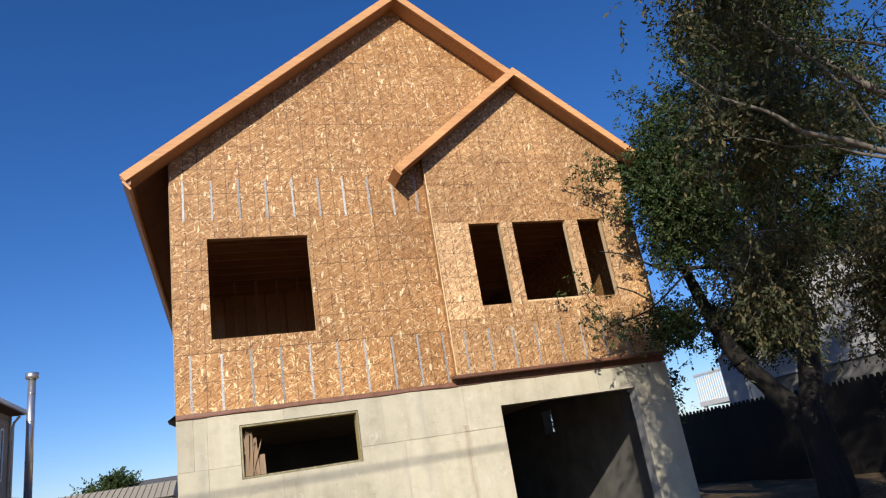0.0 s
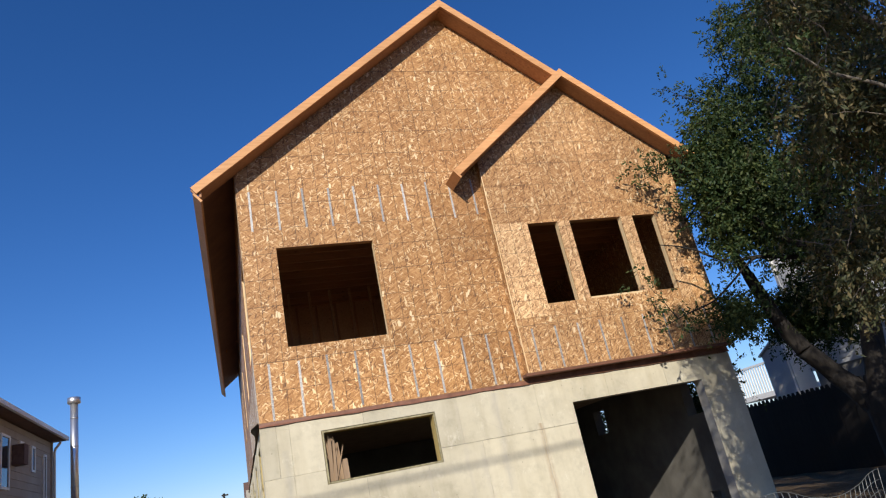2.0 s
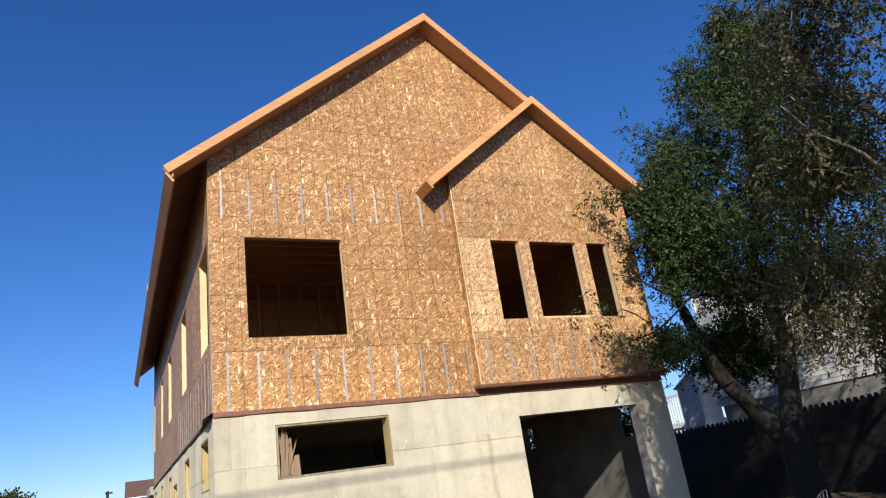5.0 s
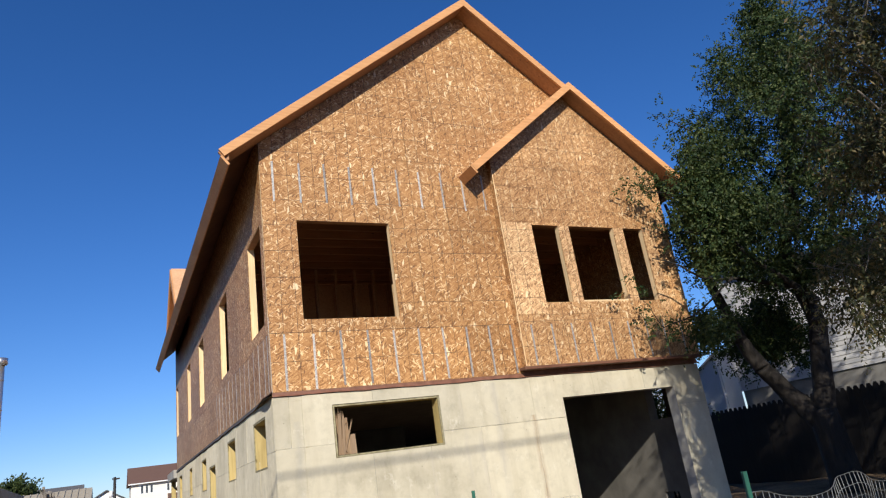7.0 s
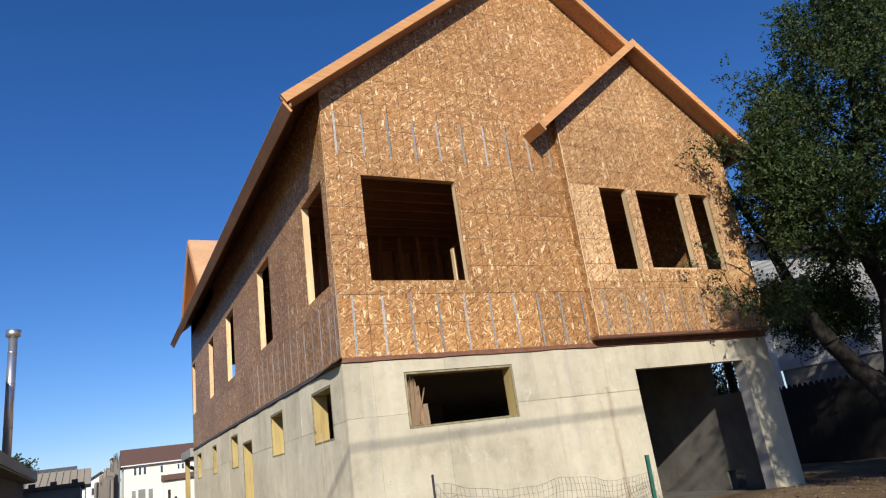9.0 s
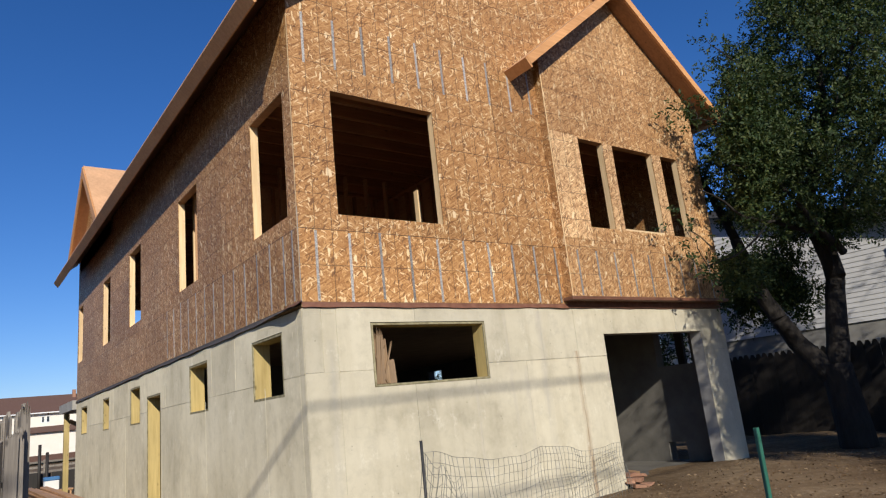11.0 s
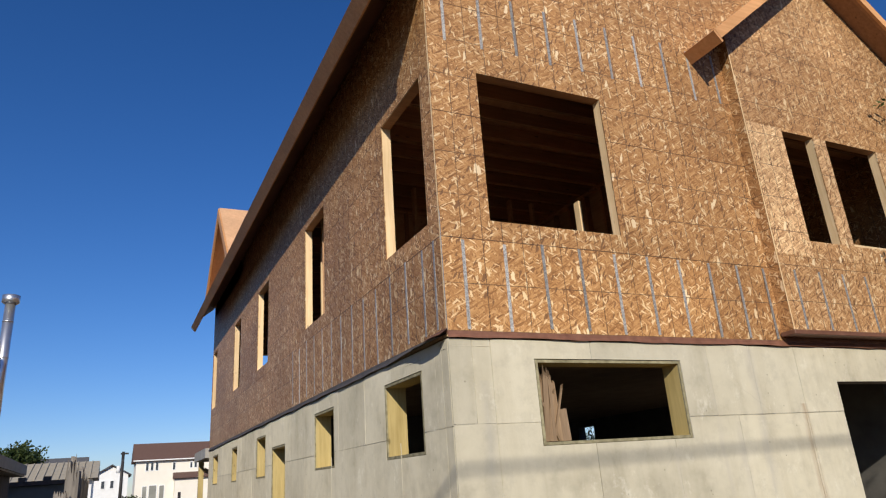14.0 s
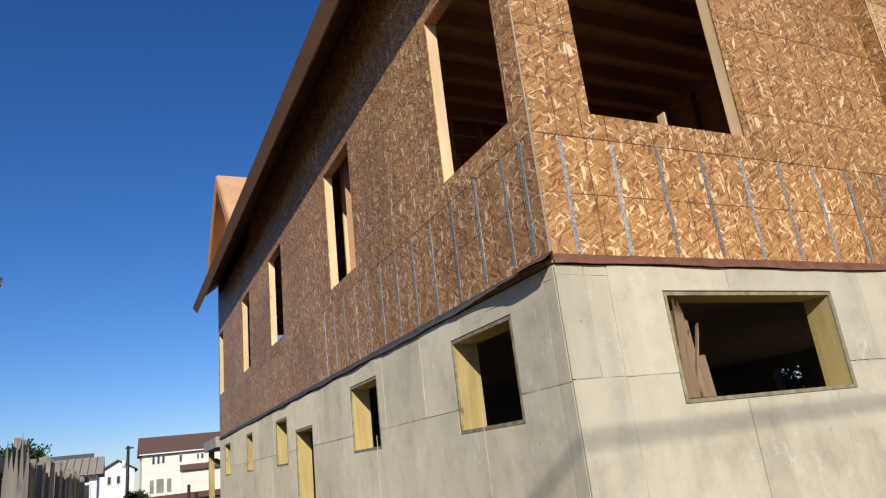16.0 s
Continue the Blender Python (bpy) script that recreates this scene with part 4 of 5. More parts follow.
FY = 97.6
CURTAINED = make_plain("curtained_glass", (0.22, 0.22, 0.19), (0.32, 0.32, 0.28), 0.7, 0.15)
fx = lambda x: -2.46 + 1.35 * (x + 2.46)
fz = lambda z: 1.55 + 1.35 * (z - 1.55)
far = gable_house("cream two-storey house with a brown shingle roof", fx(0.0), fx(9.5), FY, FY + 9, -0.5, fz(5.1), fz(6.9), CREAM, BROWNROOF)
fface = lambda u, v, d: (u, FY - d, v)
for a, b, c, d in ((0.85, 1.2, 4.0, 4.9), (1.3, 1.65, 4.0, 4.9), (1.75, 2.1, 4.0, 4.85), (3.35, 3.7, 3.98, 4.8), (5.0, 5.3, 4.1, 4.75), (5.4, 5.75, 4.1, 4.75), (0.65, 1.15, 1.25, 2.65), (1.25, 2.05, 1.25, 2.7), (2.2, 2.75, 1.25, 2.65), (4.35, 4.85, 1.2, 2.62), (5.0, 6.0, 1.15, 2.63)):
    window(far, fx(a), fx(b), fz(c), fz(d), fface, t=0.09, pane=CURTAINED if c < 2 else GLASS)
bm = bmesh.new()
prism(bm, [(FY - 1.8, fz(3.15)), (FY - 0.01, fz(3.75)), (FY - 0.01, fz(3.15))], lambda u, v, d: (fx(3.45) + d, u, v), fx(9.4) - fx(3.45))
part("lower_roof", bm, BROWNROOF, far)
boxes("lower_wall", CREAM, far, (fx(3.6), fx(9.3), FY - 1.3, FY - 0.02, -0.5, fz(3.1)))
boxes("chimney", BRICKRED, far, (fx(8.0), fx(8.3), FY + 3.5, FY + 4.0, fz(6.0), fz(7.3)))
boxes("deck", BROWNROOF, far, (fx(-0.5), fx(9.5), FY - 6.0, FY - 1.4, 0.2, 0.9))
wh = thing("distant_house", "white gabled house far behind the yard", "house")
bm = bmesh.new()
prism(bm, [(-3.6, -0.5), (-0.6, -0.5), (-0.6, 3.9), (-2.1, 4.75), (-3.6, 3.9)], lambda u, v, d: (u, 72.0 + d, v), 8.0)
part("wall", bm, WHITE, wh)
for s0, s1 in (((-3.9, 3.75), (-2.1, 4.78)), ((-0.3, 3.75), (-2.1, 4.78))):
    bm = bmesh.new()
    prism(bm, [s0, s1, (s1[0], s1[1] + 0.12), (s0[0], s0[1] + 0.12)], lambda u, v, d: (u, 71.7 + d, v), 8.6)
    part("roof", bm, DARKROOF, wh)
for a in (-3.0, -2.2, -1.4):
    window(wh, a, a + 0.4, 2.6, 3.4, lambda u, v, d: (u, 72.0 - d, v))
wh2 = gable_house("white house with a dark shingle roof", -11.0, -5.0, 85.0, 92.0, -0.5, 4.2, 6.6, WHITE, DARKROOF)
for a in (-9.5, -7.5, -6.0):
    window(wh2, a, a + 0.7, 2.4, 3.6, lambda u, v, d: (u, 85.0 - d, v))
pole = thing("utility_pole", "dark wooden utility pole with crossarm and drum", "pole", at=(-1.5, 52.0, -0.3))
bm = bmesh.new()
tube(bm, [(0, 0, 0), (0, 0, 5.2)], [0.13, 0.10], 10)
part("pole", bm, DARKWOOD, pole)
boxes("crossarm", DARKWOOD, pole, (-0.18, 0.36, -0.05, 0.05, 5.0, 5.12))
bm = bmesh.new()
tube(bm, [(-0.25, -0.1, 3.7), (-0.25, -0.1, 4.2)], [0.13, 0.13], 12)
part("transformer", bm, WHITE, pole)

# Quay edge behind the yard: rail, dark piles and plank wall.
rail = thing("deck_rail", "weathered horizontal deck railing behind the yard", "railing")
for z in (0.45, 0.68, 0.91):
    boxes("rail", GREYWOOD, rail, (-3.5, 9.0, 31.95, 32.0, z, z + 0.09))
for k in range(9):
    x = -3.4 + 1.5 * k
    boxes("rail_post", GREYWOOD, rail, (x, x + 0.1, 32.005, 32.1, -0.3, 1.05))
bulk = thing("bulkhead", "dark plank bulkhead with taller mooring posts", "bulkhead")
for k in range(30):
    x = -4.5 + 0.42 * k
    boxes("plank", DARKWOOD, bulk, (x, x + 0.39, 24.0, 24.06, -0.6, 0.68 + random.uniform(-0.05, 0.05)))
for x, h in ((-2.1, 0.9), (-1.2, 1.0), (0.1, 1.5), (0.35, 1.2), (1.6, 1.1), (3.2, 1.0)):
    bm = bmesh.new()
    tube(bm, [(x, 23.8, -0.5), (x, 23.8, h + 0.2)], [0.06, 0.055], 10)
    part("mooring_post", bm, DARKWOOD, bulk)
bench = thing("work_bench", "rough wooden work bench in the back yard", "bench", at=(0.07, 20.0, -0.25))
boxes("bench_top", LUMBER, bench, (-0.6, 0.6, -0.35, 0.35, 0.40, 0.445))
for x in (-0.55, 0.5):
    for y in (-0.32, 0.27):
        boxes("leg", LUMBER, bench, (x, x + 0.05, y, y + 0.05, 0, 0.399))
crate = thing("blue_box", "white and blue plastic box on a work bench", "box", at=(0.07, 20.0, 0.197))
boxes("body", WHITE, crate, (-0.21, 0.21, -0.18, 0.18, 0, 0.30), bevel=0.015)
boxes("lid", BLUE, crate, (-0.225, 0.225, -0.195, 0.195, 0.302, 0.42), bevel=0.02)

# Stack of boards beside the side wall.
random.seed(5)
stack = thing("lumber_stack", "loose stack of reddish boards on the bare ground", "lumber")
for lay in range(10):
    for col in range(3):
        if col and random.random() < 0.05 + 0.03 * lay:
            continue
        off = random.uniform(-0.1, 0.75) - (0.3 if lay < 2 else 0)
        fan = 0.05 * math.sin(lay * 1.7)
        a = Vector((-0.98 + fan + 0.16 * col + random.uniform(-0.03, 0.03), 7.6 + off, 0.11 + 0.036 * lay))
        b = Vector((-0.98 - fan + 0.16 * col + random.uniform(-0.03, 0.03), 14.9 + off, 0.09 + 0.05 * lay))
        bm = bmesh.new()
        beam(bm, a, b, 0.155, 0.034, (random.uniform(-0.1, 0.1), 0, 1))
        part("board", bm, LUMBER, stack)
for x, y, r, l in ((-0.75, 7.6, 40, 1.1), (-0.35, 7.4, -25, 0.8), (-0.6, 7.0, 75, 0.7), (-1.25, 8.6, 15, 0.9)):
    d = Vector((math.sin(radians(r)), math.cos(radians(r)), 0)) * l / 2
    bm = bmesh.new()
    c = Vector((x, y, ground_z(x, y) + 0.02))
    beam(bm, c - d, c + d, 0.14, 0.03, (0.1, 0, 1))
    part("board", bm, LUMBER, stack)

# Old wooden fence.
random.seed(11)


def board_mesh(w, t, h, jag):
    """A weathered board with a split, ragged top."""
    bm = bmesh.new()
    n = 5
    top = []
    for k in range(n):
        u = -w / 2 + w * (k + 0.5) / n
        top += [(u - w * 0.45 / n, h - random.uniform(0.4, 1.0) * jag), (u + random.uniform(-0.2, 0.2) * w / n, h - random.uniform(0, 0.35) * jag)]
    top.append((w / 2, h - random.uniform(0.3, 1.0) * jag))
    prism(bm, [(-w / 2, 0), (w / 2, 0)] + top[::-1], lambda u, v, d: (u, d, v), t)
    return mesh_of(bm, "fence_board", GREYWOOD)


old = thing("old_fence", "leaning weathered grey board fence with ragged tops", "fence")
ends = ((-2.665, -1.46, 1.57, 0.035, 0.6, 60), (-2.615, -1.45, 1.60, 0.070, 0.4, 4), (-2.556, -1.43, 1.58, 0.050, -0.4, -5), (-2.575, -1.22, 1.62, 0.05, 0.6, 8), (-2.535, -1.18, 1.65, 0.05, -0.6, -6))
for x, y, h, w, lean, turn in ends:
    ob = new("fence_board", board_mesh(w, 0.02, h - 0.05, 0.04))
    ob.parent = old
    ob.matrix_basis = pose(x, y, 0.05, 0, lean, turn)
for k in range(44):
    y = -1.02 + 0.142 * k
    h = 1.775 + 0.01 * k * 0.142 + random.uniform(-0.03, 0.03)
    ob = new("fence_board", board_mesh(0.150, 0.016, h - 0.05, random.uniform(0.03, 0.075)))
    ob.parent = old
    ob.matrix_basis = pose(-2.50 - 0.015 * k * 0.142 + 0.006 * (k % 2), y, 0.05, random.uniform(-0.6, 0.6), random.uniform(-1.2, 1.2), 90 + random.uniform(-1.5, 1.5))
for z in (0.5, 1.3):
    boxes("fence_rail", GREYWOOD, old, (-2.60, -2.545, -1.0, 4.9, z, z + 0.08))
ob = new("fence_board", board_mesh(0.055, 0.03, 1.76, 0.14))
ob.parent = old
ob.matrix_basis = pose(-2.50, -1.12, 0.05, 0, -0.4, 5)

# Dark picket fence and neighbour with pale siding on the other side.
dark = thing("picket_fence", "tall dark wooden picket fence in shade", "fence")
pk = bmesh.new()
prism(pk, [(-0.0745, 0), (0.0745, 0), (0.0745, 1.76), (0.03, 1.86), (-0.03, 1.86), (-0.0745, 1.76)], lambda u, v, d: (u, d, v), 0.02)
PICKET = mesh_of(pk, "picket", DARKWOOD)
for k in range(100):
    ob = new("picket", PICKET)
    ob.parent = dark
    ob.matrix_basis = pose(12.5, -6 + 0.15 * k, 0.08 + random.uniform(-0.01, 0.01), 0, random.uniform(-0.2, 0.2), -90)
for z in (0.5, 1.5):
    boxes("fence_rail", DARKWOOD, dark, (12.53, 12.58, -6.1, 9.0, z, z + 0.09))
rn = thing("pale_house", "neighbour house with pale lapped vinyl siding", "house")
RY, RZ0 = 4.47, 2.40


def rake_z(y):
    """The pale house's roof line on its end wall: level, then rising to the far corner."""
    return max(4.15, 4.82 + 0.28 * y)


west = lambda u, v, d: (14.0 - d, u, v)
bm = bmesh.new()
prism(bm, [(-8.0, RZ0), (RY, RZ0), (RY, rake_z(RY)), (-2.4, 4.15), (-8.0, 4.15)], lambda u, v, d: (14.04 + d, u, v), 7.9)
part("house_core", bm, SIDING, rn)
boxes("house_base", SLAB, rn, (14.02, 22.0, -8.0, RY, -0.2, RZ0 - 0.002))
lapr = part("side_siding", bmesh.new(), SIDING, rn)
lap_wall("siding", SIDING, lapr, -8.0, RY, RZ0, 4.12, 0.115, west)
for k in range(17):
    z = 4.12 + 0.115 * k
    lap_wall("siding", SIDING, lapr, (z + 0.115 - 4.82) / 0.28, RY, z, z + 0.1149, 0.115, west)
boxes("corner_board", WHITE, rn, (13.965, 14.06, RY + 0.002, RY + 0.09, RZ0, rake_z(RY)))
window(rn, 2.78, 3.45, 3.66, 4.75, west)
window(rn, -1.5, -0.6, 3.1, 3.95, west)
bm = bmesh.new()
prism(bm, [(-8.3, 4.16), (-2.4, 4.16), (RY + 0.35, rake_z(RY + 0.35) + 0.01), (RY + 0.35, rake_z(RY + 0.35) + 0.19), (-2.4, 4.34), (-8.3, 4.34)], lambda u, v, d: (13.7 + d, u, v), 8.5)
part("roof", bm, DARKROOF, rn)
ann = thing("white_annex", "small white shed-roofed annex beside the pale siding", "shed")
bm = bmesh.new()
prism(bm, [(4.48, -0.1), (5.25, -0.1), (5.25, 3.08), (4.48, 3.46)], lambda u, v, d: (13.25 + d, u, v), 0.70)
part("wall", bm, WHITE, ann)
bm = bmesh.new()
prism(bm, [(4.38, 3.52), (5.32, 3.06), (5.32, 3.11), (4.38, 3.57)], lambda u, v, d: (13.2 + d, u, v), 0.76)
part("roof", bm, WHITE, ann)
boxes("door", WHITE, ann, (13.30, 13.90, 4.44, 4.478, -0.1, 3.22), label="sunlit plain white door leaf", bevel=0.006)
brail = thing("balcony", "white balcony with balusters on posts", "balcony")
boxes("balcony_floor", WHITE, brail, (19.9, 22.5, 11.9, 15.0, 2.35, 2.55))
boxes("top_rail", WHITE, brail, (19.9, 19.98, 11.9, 15.0, 3.62, 3.7), (19.98, 22.5, 11.9, 11.98, 3.62, 3.7))
for k in range(21):
    boxes("baluster", WHITE, brail, (19.92, 19.96, 12.0 + 0.145 * k, 12.05 + 0.145 * k, 2.552, 3.618))
for x, y in ((20.0, 12.1), (20.0, 14.8)):
    boxes("post", WHITE, brail, (x - 0.06, x + 0.06, y - 0.06, y + 0.06, -0.2, 2.348))
bm = bmesh.new()
tub = thing("blue_tarp", "blue plastic tarp bundle by the fence", "tarp", at=(11.9, -2.4, 0.1))
bm = bmesh.new()
bmesh.ops.create_icosphere(bm, subdivisions=3, radius=0.5)
for v in bm.verts:
    v.co *= 1 + 0.25 * noise.noise(v.co * 3)
    v.co.z = max(0, v.co.z * 1.2 + 0.5)
    v.co.x *= 0.7
part("cover", bm, BLUE, tub)

# Wire fence with posts in front of the house.
random.seed(3)
wf = thing("wire_fence", "sagging welded wire garden fence on thin posts", "fence")


def wire_run(a, b, top_a, top_b, n):
    """A run of welded wire from a to b; its top sags between."""
    def at(f, g):
        x, y = a[0] + f * (b[0] - a[0]), a[1] + f * (b[1] - a[1])
        base = ground_z(x, y) - 0.01
        top = top_a + f * (top_b - top_a) - 0.09 * math.sin(f * 6) ** 2 + 0.03 * noise.noise((x * 2.4, y, 0))
        return (x + 0.03 * noise.noise((x * 3, g * 4, 1)), y + 0.07 * noise.noise((x * 1.3, g * 2, 4)), base + g * (top - base))

    for k in range(n + 1):
        bm = bmesh.new()
        tube(bm, [at(k / n + 0.004 * math.sin(7 * j + k), j / 8) for j in range(9)], [0.0022] * 9, 4)
        part("wire", bm, WIRE, wf)
    for g in (0.12, 0.3, 0.45, 0.6, 0.72, 0.82, 0.91, 1.0):
        bm = bmesh.new()
        tube(bm, [at(k / 40, g) for k in range(41)], [0.0022] * 41, 4)
        part("wire", bm, WIRE, wf)


wire_run((0.34, -1.5), (4.42, -0.22), 1.12, 0.80, 52)
wire_run((0.36, -1.40), (0.92, -1.24), 1.13, 0.86, 9)
wire_run((0.98, -6.48), (4.2, -5.3), 1.05, 0.9, 40)
bm = bmesh.new()
tube(bm, [(0.31, -1.51, 0.0), (0.32, -1.5, 1.23)], [0.014, 0.013], 8)
part("thin_post", bm, DARKMETAL, wf)
for x, y, h in ((0.46, -4.40, 1.21), (0.93, -6.5, 1.15)):
    gp = thing("green_post", "slim green metal fence post", "post", group="green fence posts", at=(x, y, ground_z(x, y) - 0.03))
    bm = bmesh.new()
    top = h - ground_z(x, y) + 0.03
    box(bm, -0.013, 0.013, -0.003, 0.003, 0, top)
    box(bm, -0.003, 0.003, 0.0031, 0.022, 0, top)
    bmesh.ops.rotate(bm, verts=bm.verts, cent=(0, 0, 0), matrix=Matrix.Rotation(0.03, 3, "Y"))
    part("post", bm, GREEN, gp)

# Broken bricks and scraps at the garage opening.
random.seed(21)
for k in range(12):
    b = thing("brick_rubble", "broken reddish masonry piece on the ground", "rubble", group="rubble at the garage", at=(0, 0, 0))
    bm = bmesh.new()
    s = random.uniform(0.4, 0.75)
    box(bm, -0.16 * s, 0.16 * s, -0.10 * s, 0.10 * s, -0.018, 0.018)
    for v in bm.verts:
        v.co += Vector([random.uniform(-0.012, 0.012) for _ in range(3)])
    bmesh.ops.bevel(bm, geom=bm.edges[:], offset=0.004, segments=1, affect="EDGES")
    part("piece", bm, BRICKRED if k % 3 else LUMBER, b)
    x, y = 4.68 + random.uniform(0, 0.24), 0.0 + random.uniform(-0.18, 0.3)
    b.matrix_basis = pose(x, y, (0.16 if y > 0 else ground_z(x, y)) + 0.02 + 0.042 * (k % 4), random.uniform(-8, 8), random.uniform(-8, 8), random.uniform(0, 180))

# Fallen leaves on the ground.
def litter():
    rng = np.random.default_rng(4)
    n = 9000
    x, y = rng.uniform(-1.5, 12, n), rng.uniform(-9, -0.1, n)
    base = np.array([(a, b, ground_z(a, b) + 0.006) for a, b in zip(x, y)])
    d = rng.normal(size=(n, 3)) * np.array([1, 1, 0.15])
    ob = new("leaf_litter", leaf_mesh("leaf_litter", base, d, 0.045, 0.5, LEAF_DRY, rng, 0.1))
    tagged(ob, "dry brown fallen leaves on bare earth", "leaves", kind="stuff")


# Splintered boards leaning in the basement window.
sb = thing("splintered_boards", "old splintered boards leaning inside the basement window", "boards")
SPLINTER = make_wood("splintered_wood", (0.17, 0.105, 0.055), (0.34, 0.23, 0.13), 2, 1.2)
for x, w, h, lean, y, rag in ((0.975, 0.125, 0.50, -2, 0.12, 0.025), (1.075, 0.085, 0.27, -1, 0.13, 0.015), (0.985, 0.045, 0.57, -6, 0.14, 0.03), (0.90, 0.11, 0.62, -2, 0.16, 0.22), (0.87, 0.05, 0.63, 3, 0.10, 0.16), (0.93, 0.03, 0.60, 2, 0.09, 0.14), (0.895, 0.035, 0.56, -4, 0.115, 0.12), (0.88, 0.018, 0.45, 14, 0.105, 0.1), (0.99, 0.02, 0.40, -24, 0.1, 0.1), (0.93, 0.016, 0.50, 18, 0.095, 0.1), (0.90, 0.04, 0.36, 9, 0.092, 0.12)):
    bm = bmesh.new()
    n = 9
    top = []
    for j in range(n):
        u = -w / 2 + w * (j + 0.5) / n
        top += [(u - w * 0.4 / n, h - random.uniform(0.5, 1.0) * rag), (u, h - random.uniform(0, 0.6) * rag)]
    prism(bm, [(-w / 2, 0), (w / 2, 0)] + top[::-1], lambda u, v, d: (u, d, v), 0.018)
    ob = part("board", bm, SPLINTER, sb)
    ob.matrix_basis = pose(x, y - 0.075, 1.804, random.uniform(-4, 2), lean, random.uniform(-12, 12))

# Overhead line behind the camera, whose shadows cross the concrete.
line = thing("overhead_line", "dark utility cables strung between two wooden poles", "cable")
for z, r, tilt in ((1.635, 0.020, 0.009), (0.47, 0.017, -0.02)):
    p = Vector((1.0, 0.0, z)) + Vector((-0.195, -0.43, 0.232)) * 26.0
    bm = bmesh.new()
    d = Vector((1, 0, tilt))
    tube(bm, [p - d * 40, p, p + d * 40], [r] * 3, 8)
    part("cable", bm, DARKMETAL, line)
for x in (-44.1, 35.7):
    bm = bmesh.new()
    tube(bm, [(x, -11.35, -0.2), (x, -11.35, 8.6)], [0.16, 0.12], 10)
    part("pole", bm, DARKWOOD, line)

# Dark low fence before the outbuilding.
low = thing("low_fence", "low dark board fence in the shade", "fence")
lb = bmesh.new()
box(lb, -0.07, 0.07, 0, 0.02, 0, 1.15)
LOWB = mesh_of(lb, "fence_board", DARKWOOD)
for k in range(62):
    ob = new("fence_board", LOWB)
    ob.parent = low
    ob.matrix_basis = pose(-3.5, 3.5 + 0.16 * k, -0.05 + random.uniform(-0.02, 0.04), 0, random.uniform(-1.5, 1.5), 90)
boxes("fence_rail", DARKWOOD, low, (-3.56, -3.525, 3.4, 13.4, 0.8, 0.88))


# ---- trees ----
def limb_path(p, q, n, wob, seed):
    p, q = Vector(p), Vector(q)
    out = []
    for k in range(n + 1):
        f = k / n
        o = Vector([noise.noise((seed * 3.7 + c * 11.3, f * 2.5, seed)) for c in range(3)]) * wob * math.sin(math.pi * f) * (q - p).length
        out.append(p.lerp(q, f) + o)
    return out


def leaf_mesh(name, bases, dirs, size, aspect, material, rng, fold=0.25):
    """Many single leaves in one mesh: each a folded lozenge of its own."""
    n = len(bases)
    d = dirs / np.linalg.norm(dirs, axis=1, keepdims=True)
    r = rng.normal(size=(n, 3))
    s = np.cross(d, r)
    s /= np.linalg.norm(s, axis=1, keepdims=True) + 1e-9
    up = np.cross(s, d)
    ln = size * rng.uniform(0.6, 1.25, (n, 1))
    w = ln * aspect * 0.5
    mid = bases + d * ln * 0.45
    v = np.stack([bases, mid + s * w + up * w * fold, bases + d * ln, mid - s * w + up * w * fold], 1).reshape(-1, 3)
    k = np.arange(n) * 4
    f = np.concatenate([np.stack([k, k + 1, k + 2], 1), np.stack([k, k + 2, k + 3], 1)])
    me = bpy.data.meshes.new(name)
    me.from_pydata(v.tolist(), [], f.tolist())
    me.materials.append(material)
    return me


